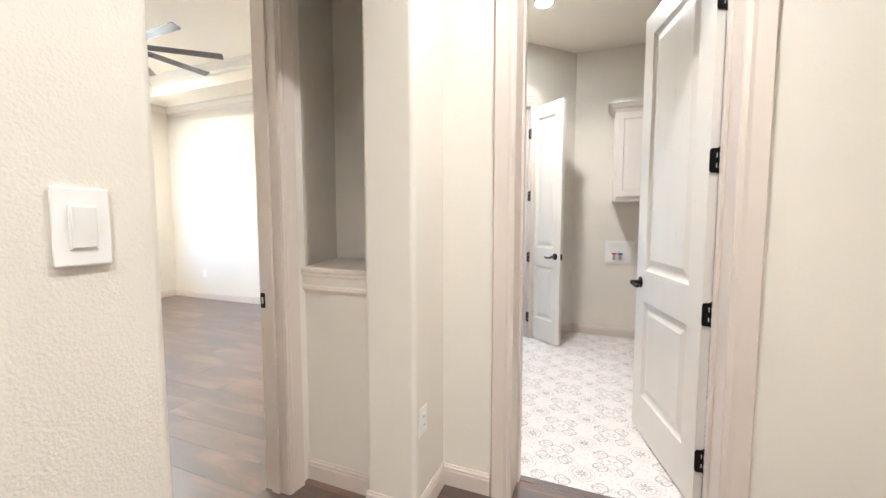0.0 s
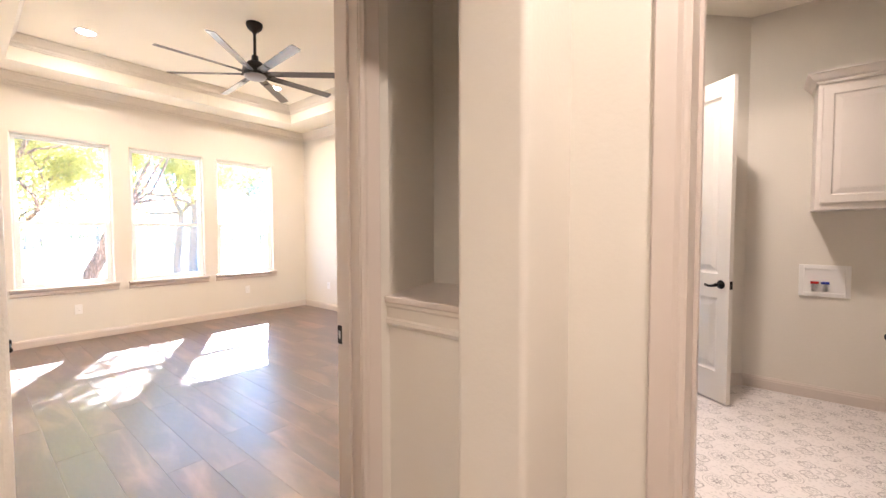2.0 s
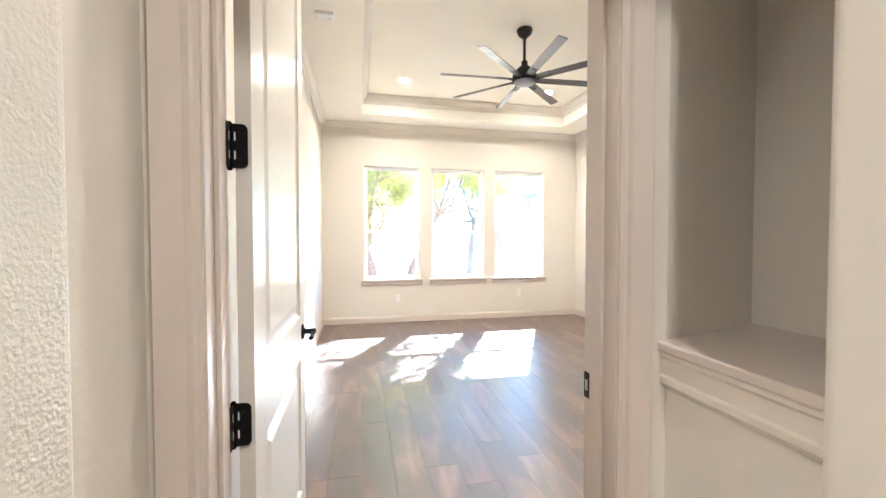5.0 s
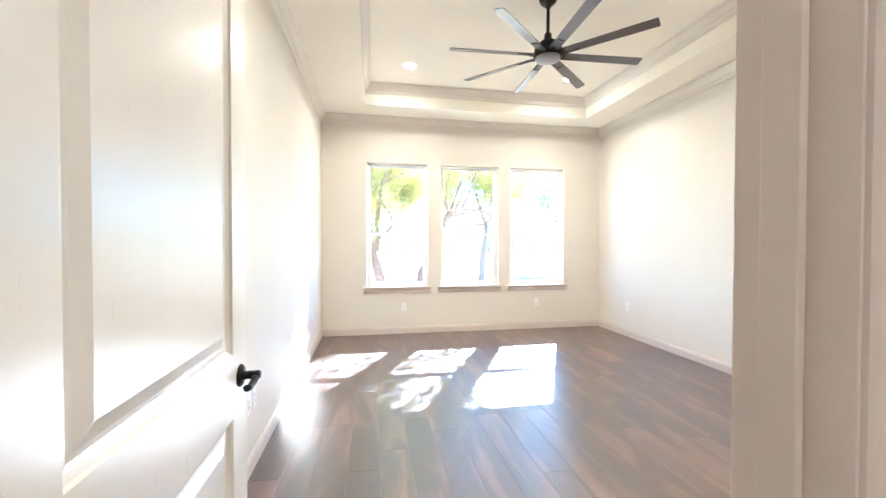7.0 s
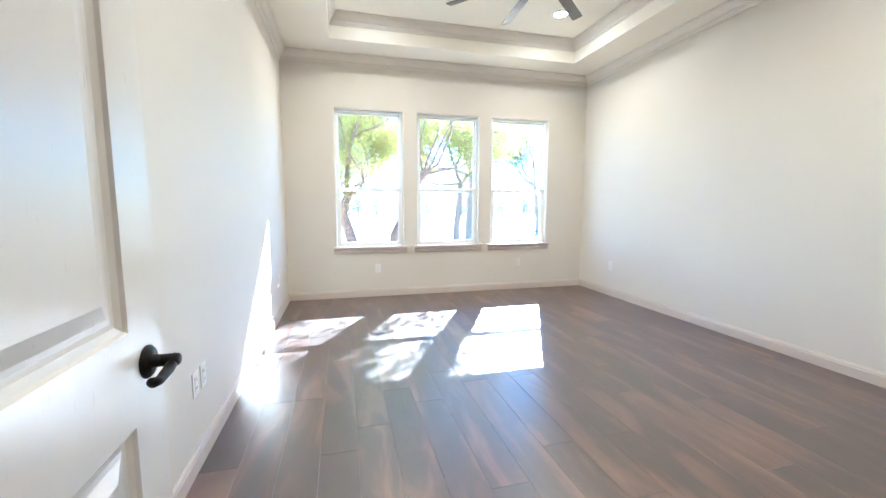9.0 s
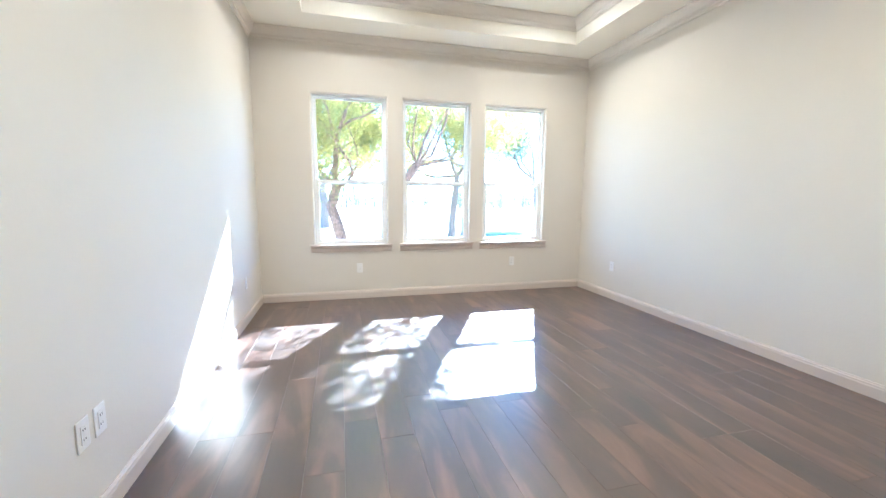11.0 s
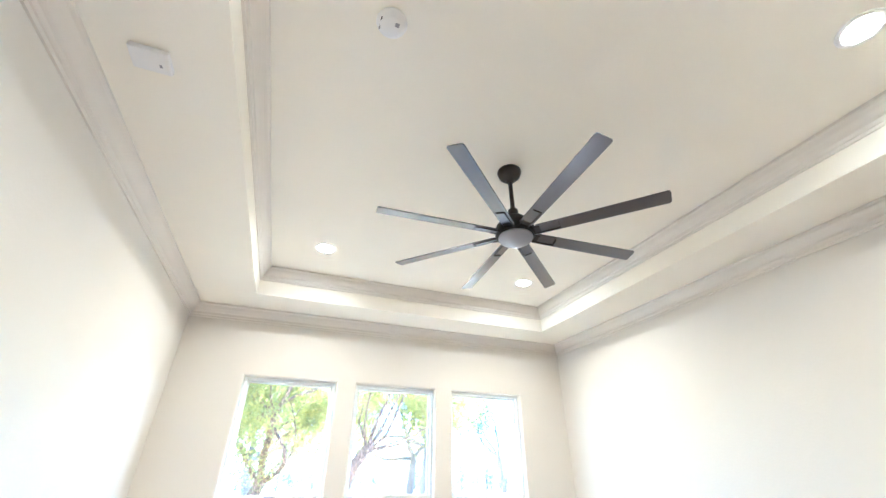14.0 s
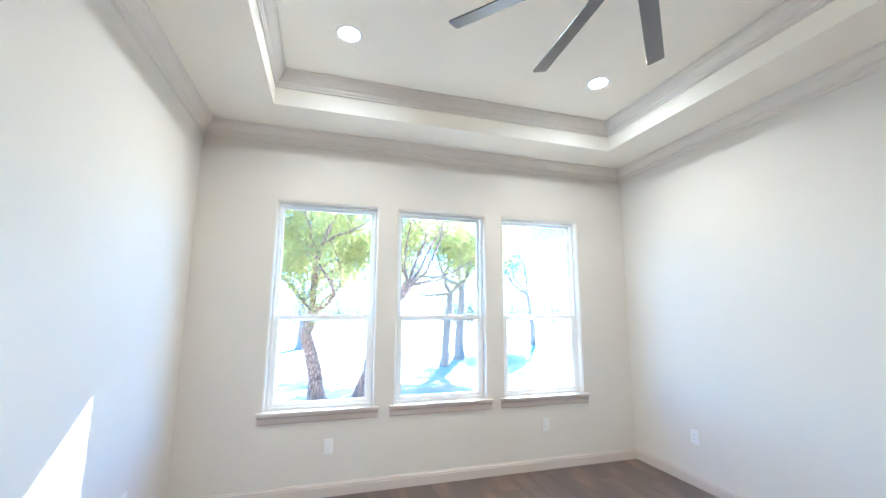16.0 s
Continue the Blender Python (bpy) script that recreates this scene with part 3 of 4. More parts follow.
def knob_mesh(lever=False, side=1):
    """A round rose and knob (or lever) about the y axis, pointing to side * y."""
    turn = Matrix.Rotation(radians(-90 * side), 4, "X")
    rose = lathe([(0, 0), (0.033, 0), (0.033, 0.004), (0.028, 0.009), (0.013, 0.011), (0.012, 0.03), (0.0, 0.03)], turn=turn)
    if lever:
        grip = lathe([(0.0, 0.0), (0.011, 0.001), (0.010, 0.036), (0.0085, 0.078), (0.010, 0.103), (0, 0.107)], turn=Matrix.Rotation(radians(-90), 4, "Y"), centre=(0.01, side * 0.046, 0))
        for v in grip.verts:
            v.co.z -= 0.016 * math.sin(math.pi * min(max(-v.co.x, 0) / 0.11, 1))
        merge(grip, lathe([(0, 0.028), (0.0125, 0.028), (0.0125, 0.055), (0.010, 0.058), (0, 0.058)], turn=turn))
    else:
        grip = lathe([(0.012, 0.009), (0.015, 0.014), (0.0165, 0.030), (0.021, 0.046), (0.0235, 0.056), (0.0225, 0.061), (0.012, 0.063), (0, 0.0625)], turn=turn)
    return rose, grip


def hinge_mesh():
    """Two leaves folded open and a barrel, its pin along z at the origin, 100 mm tall; white bars imitate light in its
    gaps.
    """
    ring, rad = [(0.0, -0.05), (0.0, 0.05)], 0.013
    for cz, start in ((0.05 - rad, 90), (-0.05 + rad, 180)):
        ring += [(-0.038 + rad + rad * math.cos(radians(start + 15 * k)), cz + rad * math.sin(radians(start + 15 * k))) for k in range(7)]
    b = bmesh.new()
    front, back = [b.verts.new((x, 0.0015, z)) for x, z in ring], [b.verts.new((x, -0.0015, z)) for x, z in ring]
    b.faces.new(front), b.faces.new(back)
    for k in range(len(ring)):
        b.faces.new((front[k], front[(k + 1) % len(ring)], back[(k + 1) % len(ring)], back[k]))
    for z in (-0.03, 0.0, 0.03):
        for side in (-1, 1):
            lathe([(0, 0.0), (0.0035, 0.0002), (0.003, 0.0012), (0, 0.0014)], (-0.02, side * 0.0015, z), Matrix.Rotation(radians(-90 * side), 4, "X"), 10, b)
    lathe([(0, -0.056), (0.004, -0.055), (0.0065, -0.05), (0.0065, 0.05), (0.004, 0.055), (0, 0.056)], steps=12, bm=b)
    dark = len(b.faces)
    # two white bars painted on as light showing through the hinge's gaps
    for z in (-0.021, 0.021):
        box(-0.0125, -0.0095, -0.0022, 0.0022, z - 0.0095, z + 0.0095, bm=b)
    b.faces.ensure_lookup_table()
    for f in b.faces[dark:]:
        f.material_index = 1
    return b


def door(name, hinge, angle, w, label, lever=False, h=2.425, knob_sides=(1, -1), flip=1):
    """A leaf whose hinge edge stands at the plan point; at angle 0 it reaches along +x with y=0 its front face."""
    root = thing(name, None, None, label, "door", kind=STRUCT)
    root.matrix_world = pose(hinge[0], hinge[1], 0.012, 0, 0, angle)
    bm = leaf_mesh(w, h)
    if flip < 0:
        bm.transform(Matrix.Scale(-1, 4, (0, 1, 0)))
    part("leaf", bm, DOOR, root, "two-panel painted leaf")
    faces = {1: 0.0, -1: -0.035} if flip > 0 else {1: 0.035, -1: 0.0}
    for side in knob_sides:
        rose, grip = knob_mesh(lever, side)
        for b in (rose, grip):
            b.transform(Matrix.Translation((w - 0.065, faces[side], 0.895)))
        r = part("rose", rose, BLACK, root, "round black rose")
        part("lever" if lever else "knob", grip, BLACK, r, "black lever" if lever else "black knob")
    latch = box(w - 0.0015, w + 0.0025, flip * -0.030, flip * -0.006, 0.865, 0.925, 0.0006)
    part("latch_plate", latch, BLACK, root, "black latch plate on the edge")
    return root


# bedroom door: swung right open into the bedroom
d1 = door("door_1", (-1.396, 0.5135), 180.3, 0.875, "greige two-panel bedroom door standing wide open", lever=True, flip=1)
# laundry door: open into the laundry
d2 = door("door_2", (0.458, 1.988), 104.8, 0.762, "greige two-panel laundry door standing open", lever=True, flip=1)
# narrow door on the slanting wall
d3 = door("door_3", (-0.668, 4.325), -38.0, 0.44, "narrow greige two-panel door standing ajar", lever=True, flip=-1)


def frame_of(name, bm, label):
    return thing(name, bm, TRIM, label, "door frame", kind=STRUCT)


def jamb(a, c, lo, hi, along, height, stop_at):
    """Two side jambs, a head and a door stop lining an opening from a to c through the wall lo..hi."""
    b = bmesh.new()
    for u0, u1 in ((a - 0.018, a), (c, c + 0.018)):
        box(*((u0, u1, lo, hi) if along == "x" else (lo, hi, u0, u1)), -0.004, height + 0.018, 0.001, b)
    box(*((a, c, lo, hi) if along == "x" else (lo, hi, a, c)), height, height + 0.018, 0.001, b)
    s0, s1 = stop_at
    for u0, u1 in ((a, a + 0.011), (c - 0.011, c)):
        box(*((u0, u1, s0, s1) if along == "x" else (s0, s1, u0, u1)), -0.004, height, 0.002, b)
    box(*((a + 0.011, c - 0.011, s0, s1) if along == "x" else (s0, s1, a + 0.011, c - 0.011)), height - 0.011, height, 0.002, b)
    return b


JL, JR = 0.497, 1.400
bm = jamb(JL, JR, BX1 - 0.001, VX + 0.001, "y", DOOR_H, (-1.350, -1.305))
fr1 = frame_of("door_frame_1", bm, "greige door frame and casing of the bedroom doorway")
part("casing", casing((VX, JL - 0.004), (VX, JR + 0.004), DOOR_H + 0.004, 0, (1, 0, 0)), TRIM, fr1)
part("casing", casing((BX1, JR + 0.004), (BX1, JL - 0.004), DOOR_H + 0.004, 0, (-1, 0, 0)), TRIM, fr1)
strike = box(-1.388, -1.362, JR - 0.003, JR + 0.001, 0.875, 0.945, 0.001)
part("strike_plate", strike, BLACK, fr1, "black strike plate")
hole = box(-1.380, -1.370, JR - 0.0045, JR - 0.0025, 0.895, 0.925)
part("strike_hole", hole, STEEL, fr1)
LJ, RJ = -0.295, 0.493
bm = jamb(LJ, RJ, HY0 - 0.001, HY1 + 0.001, "x", DOOR_H, (1.893, 1.938))
fr2 = frame_of("door_frame_2", bm, "greige door frame and casing of the laundry doorway")
part("casing", casing((LJ - 0.004, HY0), (RJ + 0.004, HY0), DOOR_H + 0.004, 0, (0, -1, 0)), TRIM, fr2)
part("casing", casing((RJ + 0.004, HY1), (LJ - 0.004, HY1), DOOR_H + 0.004, 0, (0, 1, 0)), TRIM, fr2)
thing("threshold", box(LJ, RJ, 1.908, 1.948, -0.006, 0.004, 0.002), PLANK, "dark wooden threshold strip at the laundry door", "threshold", kind=STRUCT)
bm = jamb(OP0 + 0.018, OP1 - 0.018, -0.121, 0.001, "x", DOOR_H - 0.01, (-0.075, -0.035))
bm.transform(SL)
fr3 = frame_of("door_frame_3", bm, "greige frame of the narrow doorway")
bm = casing((OP1, 0), (OP0, 0), DOOR_H, 0, (0, 1, 0))
bm.transform(SL)
part("casing", bm, TRIM, fr3)

HINGE_Z = [0.235, 0.88, 1.522, 2.165]


def hinges(frame_ob, places):
    for m in places:
        h = new("hinge", HINGE)
        h.parent = frame_ob
        h.matrix_world = m
        tagged(h, "black butt hinge with rounded leaves")


# white second material: the bars that imitate light in the gaps
HINGE = mesh_of(hinge_mesh(), [BLACK, PLASTIC])
hinges(fr1, [pose(-1.3915, 0.5035, z, 0, 0, a) for z in HINGE_Z for a in (-90, 180)])
hinges(fr2, [pose(0.494, 1.994, z, 0, 0, a) for z in HINGE_Z for a in (14.8, 90)])
hinges(fr3, [SL @ pose(OP0 + 0.02, 0.004, z, 0, 0, 90) for z in HINGE_Z])


# ---- windows ----
def window(name, y0, y1):
    """A single-hung white vinyl window in the opening y0..y1, its stool and apron."""
    root = thing(name, None, None, "tall white vinyl single-hung window with two panes", "window", "bedroom windows", STRUCT)
    root.matrix_world = pose(BX0, y0, WZ0)
    w, h, mid = y1 - y0, WZ1 - NOSE - WZ0, 0.745
    xo, xi = -0.135, -0.058

    def bars(x0, x1, a0, a1, b0, b1, t):
        b = box(x0, x1, a0, a0 + t, b0, b1, 0.003)
        box(x0, x1, a1 - t, a1, b0, b1, 0.003, b)
        box(x0, x1, a0 + t, a1 - t, b0, b0 + t, 0.003, b)
        box(x0, x1, a0 + t, a1 - t, b1 - t, b1, 0.003, b)
        return b

    part("window_frame", bars(xo, xi, 0.002, w - 0.002, 0.002, h - 0.002, 0.022), VINYL, root)
    up = part("upper_sash", bars(xo + 0.008, xo + 0.034, 0.024, w - 0.024, mid - 0.02, h - 0.024, 0.022), VINYL, root)
    low = part("lower_sash", bars(xi - 0.034, xi - 0.006, 0.024, w - 0.024, 0.024, mid + 0.028, 0.034), VINYL, root)
    part("latch", box(xi - 0.008, xi + 0.006, w / 2 - 0.03, w / 2 + 0.03, mid + 0.014, mid + 0.032, 0.004), VINYL, low)
    for parent, x, lo, hi, m in ((up, xo + 0.021, mid + 0.002, h - 0.044, 0.044), (low, xi - 0.02, 0.056, mid - 0.003, 0.056)):
        p = part("pane", box(x - 0.002, x + 0.002, m, w - m, lo, hi), PANE, parent, "clear glass pane")
        p.visible_shadow = False
    part("window_sill", box(xi, 0.040, 0.0015, w - 0.0015, -0.018, 0.004, 0.004), TRIM, root, "greige stool")
    part("window_sill_nose", box(0.001, 0.042, -0.055, w + 0.055, -0.020, 0.005, 0.006), TRIM, root, "greige stool nosing")
    part("window_apron", sweep([(0, -0.048, -0.02), (0, w + 0.048, -0.02)], [(0, 0), (0.024, 0), (0.022, -0.014), (0.014, -0.024), (0.013, -0.064), (0.008, -0.07), (0, -0.07)], (0, 0, 1)), TRIM, root, "greige moulded apron")


for k, (a, c) in enumerate(WIN):
    window("window_%d" % (k + 1), a + NOSE, c - NOSE)


# ---- ceiling fan ----
def ceiling_fan(x, y, z):
    root = thing("ceiling_fan", None, None, "large dark bronze ceiling fan with eight straight grey blades", "ceiling fan")
    root.matrix_world = pose(x, y, z)
    drop = TZ - z
    part("canopy", lathe([(0, drop), (0.075, drop), (0.077, drop - 0.012), (0.066, drop - 0.045), (0.04, drop - 0.07), (0.022, drop - 0.075), (0.022, drop - 0.09), (0.0135, drop - 0.092), (0, drop - 0.092)]), BRONZE, root, "dark bronze dome canopy")
    part("downrod", lathe([(0, 0.1), (0.0135, 0.1), (0.0135, drop - 0.05), (0, drop - 0.05)], steps=16), BRONZE, root)
    part("collar", lathe([(0.0135, 0.18), (0.03, 0.175), (0.032, 0.13), (0.05, 0.12), (0.052, 0.105), (0.0, 0.105)], steps=24), BRONZE, root)
    part("motor_housing", lathe([(0, 0.115), (0.062, 0.112), (0.085, 0.09), (0.112, 0.05), (0.118, 0.02), (0.118, -0.008), (0.108, -0.018), (0, -0.018)]), BLACK, root, "dark bronze motor housing")
    part("cap", lathe([(0.0, -0.018), (0.100, -0.018), (0.102, -0.026), (0.094, -0.040), (0.06, -0.052), (0.02, -0.057), (0, -0.057)]), HUBCAP, root, "brushed grey bottom cap")
    b = bmesh.new()
    n, L, w0, w1, t = 8, 0.825, 0.076, 0.087, 0.006
    outline = [(0.13, -w0 / 2), (L - 0.012, -w1 / 2), (L - 0.003, -w1 / 2 + 0.004), (L, -w1 / 2 + 0.014), (L, w1 / 2 - 0.014), (L - 0.003, w1 / 2 - 0.004), (L - 0.012, w1 / 2), (0.13, w0 / 2)]
    lo, hi = [b.verts.new((p, q, -t / 2)) for p, q in outline], [b.verts.new((p, q, t / 2)) for p, q in outline]
    b.faces.new(lo), b.faces.new(hi)
    for k in range(len(lo)):
        b.faces.new((lo[k], lo[(k + 1) % len(lo)], hi[(k + 1) % len(lo)], hi[k]))
    blade_me = mesh_of(b, BLADE)
    arm = box(0.08, 0.262, 0.0235, 0.0275, -0.010, -0.003, 0.0012)
    box(0.258, 0.262, -0.024, 0.0235, -0.010, -0.003, 0.0012, arm)
    box(0.085, 0.150, -0.0275, -0.0235, -0.010, -0.003, 0.0012, arm)
    box(0.07, 0.15, -0.03, 0.03, -0.004, 0.004, 0.002, arm)
    arm_me = mesh_of(arm, BRONZE)
    for k in range(n):
        bl = new("blade", blade_me)
        bl.parent = root
        bl.matrix_basis = pose(0, 0, 0.0, 0, 0, 45 * k - 3) @ pose(0, 0, 0, -13, 0, 0)
        br = new("blade_bracket", arm_me)
        br.parent = bl
        tagged(br, "dark bronze blade bracket")
    return root


ceiling_fan(-4.035, 2.375, 2.86)


# ---- lights ----
def downlight(x, y, z, watts, colour=(1.0, 0.80, 0.62), group="recessed lights", spread=165):
    root = thing("recessed_light", None, None, "round recessed ceiling light, lit warm white", "ceiling light", group)
    root.matrix_world = pose(x, y, z)
    part("trim_ring", lathe([(0.068, -0.004), (0.074, -0.008), (0.088, -0.006), (0.092, -0.0005), (0.066, -0.0005), (0.068, -0.004)], steps=36), PLASTIC, root, "white trim ring")
    part("diffuser", lathe([(0, -0.003), (0.066, -0.003), (0.067, -0.0015), (0, -0.0015)], steps=36), LED, root, "glowing diffuser")
    lamp = new("lamp", bpy.data.lights.new("lamp", "AREA"))
    lamp.data.shape, lamp.data.size, lamp.data.energy, lamp.data.color = "DISK", 0.12, watts, colour
    lamp.data.spread = radians(spread)
    lamp.parent = root
    lamp.matrix_basis = pose(0, 0, -0.011)


for x, y in ((-5.507, 1.366), (-5.507, 3.358), (-2.643, 3.358), (-2.643, 1.366)):
    downlight(x, y, TZ, 1.2, colour=(1.0, 0.74, 0.47), spread=140)
downlight(-0.445, 3.53, TOP, 1.1, group="laundry light", spread=125)
downlight(0.03, 1.22, TOP, 0.85, group="hall lights", spread=120)
# unseen extra light at an assumed spot, added to brighten the hall
downlight(0.03, -0.6, TOP, 1.4, group="hall lights", spread=130)


# ---- small fittings ----
def wall_plate(name, place, turn, label, kind_of="outlet"):
    """A plate in its local xz plane, facing local -y."""
    root = thing(name, None, None, label, "outlet" if kind_of == "outlet" else "light switch")
    root.matrix_world = pose(*place, 0, 0, turn)
    part("plate", box(-0.036, 0.036, -0.006, -0.0003, -0.0585, 0.0585, 0.003), PLASTIC, root)
    if kind_of == "outlet":
        part("receptacle", box(-0.017, 0.017, -0.0085, -0.006, -0.034, 0.034, 0.0012), PLASTIC, root)
        for z in (-0.018, 0.018):
            for x in (-0.006, 0.006):
                part("slot", box(x - 0.001, x + 0.001, -0.0092, -0.0084, z - 0.004, z + 0.004), DARK, root)
    else:
        part("rocker_frame", box(-0.0175, 0.0175, -0.0075, -0.006, -0.034, 0.034, 0.001), PLASTIC, root)
        part("rocker", box(-0.0155, 0.0155, -0.004, 0.0, -0.031, 0.031, 0.0012, m=pose(0, -0.0075, 0, 5, 0, 0)), PLASTIC, root, "white rocker paddle")
    return root


OUT = "white duplex wall outlet above the baseboard"
wall_plate("wall_outlet", (BX0, 1.38, 0.38), 90, OUT)
wall_plate("wall_outlet", (BX0, 3.404, 0.40), 90, OUT)
wall_plate("wall_outlet", (-5.87, BY1, 0.41), 0, OUT)
wall_plate("wall_outlet", (-3.295, BY0, 0.395), 180, OUT)
wall_plate("wall_outlet", (-3.40, BY0, 0.395), 180, "white blank cable plate beside an outlet")
wall_plate("wall_outlet", (-5.85, BY0, 0.397), 180, OUT)
wall_plate("wall_outlet", (COLX1, 1.52, 0.43), 90, OUT)
wall_plate("light_switch", (-0.667, 0.4045, 1.27), 90, "white rocker light switch on the textured wall", "switch")

bm = lathe([(0, 0), (0.066, 0), (0.068, -0.008), (0.064, -0.018), (0.052, -0.024), (0.050, -0.036), (0.040, -0.043), (0, -0.045)], steps=40)
sd = thing("smoke_detector", bm, PLASTIC, "round white smoke detector on the ceiling tray", "smoke detector")
sd.matrix_world = pose(-3.35, 1.418, TZ)
part("vent_slot", box(-0.028, 0.028, -0.0505, -0.046, -0.033, -0.029), DARK, sd, "dark vent slot")
part("test_button", box(0.012, 0.03, 0.012, 0.03, -0.0455, -0.0425, 0.001), HUBCAP, sd)
bm = box(-0.052, 0.052, -0.07, 0.07, -0.026, 0.0, 0.006)
sensor = thing("ceiling_sensor", bm, PLASTIC, "white rectangular sensor box on the ceiling border", "sensor")
sensor.matrix_world = pose(-3.665, 0.535, TOP, 0, 0, 0)
part("indicator", box(-0.02, -0.005, 0.03, 0.04, -0.0268, -0.0255), HUBCAP, sensor)


# ---- laundry: wall cabinets and washer box ----
def cabinet(x0, x1, first):
    root = thing("wall_cabinet", None, None, "pale greige wall cabinet with raised-panel door and crown", "cabinet", "laundry cabinets")
    z0, z1, front = 1.475, 2.36, LY - 0.31
    root.matrix_world = pose(x0, front, z0)
    w, h, d = x1 - x0, z1 - z0, 0.31
    part("body", box(0, w, 0, d - 0.001, 0, h, 0.002), CABINET, root)
    b = leaf_cabinet(w - 0.05, h - 0.075)
    b.transform(Matrix.Translation((0.025, 0, 0.03)))
    part("door", b, CABINET, root, "raised-panel door")
    part("light_rail", box(-0.004, w, -0.012, d - 0.002, -0.018, 0.0, 0.003), CABINET, root)
    crown = [(0, 0), (0.012, 0), (0.014, 0.018), (0.03, 0.03), (0.05, 0.062), (0.06, 0.07), (0.06, 0.086), (0.0, 0.086)]
    path = [(0, d - 0.002, h - 0.02), (0, 0, h - 0.02), (w, 0, h - 0.02)] if first else [(0, 0, h - 0.02), (w, 0, h - 0.02)]
    part("crown", sweep(path, crown, (0, 0, 1)), CABINET, root, "stepped crown moulding")


def leaf_cabinet(w, h):
    b = bmesh.new()
    loops = [(0.0, -0.001), (0.0, -0.017), (0.003, -0.02), (0.055, -0.02), (0.062, -0.013), (0.07, -0.013), (0.10, -0.018)]
    prev = None
    for ins, y in loops:
        cur = [b.verts.new((x, y, z)) for x, z in ((ins, ins), (w - ins, ins), (w - ins, h - ins), (ins, h - ins))]
        if prev:
            for j in range(4):
                b.faces.new((prev[j], prev[(j + 1) % 4], cur[(j + 1) % 4], cur[j]))
        prev = cur
    b.faces.new(prev)
    return b


cabinet(0.145, 0.66, True)
cabinet(0.662, 1.15, False)
cabinet(1.152, 1.64, False)

root = thing("washer_box", None, None, "white recessed washer supply box with red and blue valves", "washer box")
root.matrix_world = pose(0.236, LY, 0.925)
W, H = 0.145, 0.122
b = box(-W, -W + 0.03, -0.012, -0.0004, -H, H, 0.003)
box(W - 0.03, W, -0.012, -0.0004, -H, H, 0.003, b)
box(-W + 0.03, W - 0.03, -0.012, -0.0004, H - 0.03, H, 0.003, b)
box(-W + 0.03, W - 0.03, -0.012, -0.0004, -H, -H + 0.03, 0.003, b)
part("surround", b, PLASTIC, root, "white plastic surround")
part("tray", box(-W + 0.03, W - 0.03, -0.004, -0.0006, -H + 0.03, H - 0.03), PLASTIC, root)
for x, m, lab in ((-0.055, RED, "red hot valve"), (0.005, BLUE, "blue cold valve")):
    v = part("valve", lathe([(0, -0.06), (0.014, -0.06), (0.014, -0.025), (0.009, -0.02), (0.009, 0.0), (0, 0.0)], (x, -0.022, -0.02), steps=14), STEEL, root, lab)
    part("valve_handle", box(x - 0.024, x + 0.024, -0.034, -0.012, -0.024, -0.006, 0.004), m, v)
outlet = wall_plate("wall_outlet", (0.60, LY, 1.08), 0, "white wall outlet beside the washer box")

# ---- outside: eave, ground, trees, distance ----
thing("roof_eave", box(BX0 - 1.05, BX0 - 0.166, BY0 - 6, BY1 + 6, 2.73, 3.2, 0.01), VINYL, "overhanging eave above the windows", "eave", kind=STRUCT)
thing("wall_outer", wall_mesh(BY0 - 6, BY1 + 6, -0.5, 3.0, [(WIN[0][0] - 0.1, WIN[2][1] + 0.1, 0.55, 2.6)], BX0 - 0.168, BX0 - 0.27), BRICK, "outer masonry wall of the house", "wall", kind=STRUCT)
# unseen slab above the ceilings, added to block sky and sun
thing("roof", box(BX0 - 0.166, 3.0, -4, 9, 3.52, 3.7), BRICK, "unseen flat slab that shuts daylight out of the house", "roof", kind=STRUCT)
GZ = -0.25
bm = bmesh.new()
span = [-900, -300, -120, -60] + [-50 + 2 * k for k in range(26)] + [20, 60, 300, 900]
rows = []
for x in span:
    rows.append([bm.verts.new((x - 4, y, GZ + (0.16 * noise.noise((x * 0.11, y * 0.11, 3.3)) if -60 < x < -14 else 0))) for y in [-900, -300, -100, -40] + [-30 + 2 * k for k in range(31)] + [40, 100, 300, 900]])
for r0, r1 in zip(rows, rows[1:]):
    for k in range(len(r0) - 1):
        bm.faces.new((r0[k], r1[k], r1[k + 1], r0[k + 1]))
thing("ground", bm, GROUND, "dry pale grass with fallen leaves", "ground", kind=STRUCT)


def tube(b, pts, radii, sides=8):
    rings = []
    for i, p in enumerate(pts):
        d = (pts[min(i + 1, len(pts) - 1)] - pts[max(i - 1, 0)]).normalized()
        x = d.orthogonal().normalized() if i == 0 else (last - d * last.dot(d)).normalized()
        last = x
        y = d.cross(x)
        rings.append([b.verts.new(p + (x * math.cos(a) + y * math.sin(a)) * radii[i] * (1 + 0.12 * noise.noise(p * 2 + Vector((a, 0, 0))))) for a in [2 * math.pi * k / sides for k in range(sides)]])
    for lo, hi in zip(rings, rings[1:]):
        for k in range(sides):
            f = b.faces.new((lo[k], lo[(k + 1) % sides], hi[(k + 1) % sides], hi[k]))
            f.smooth = True


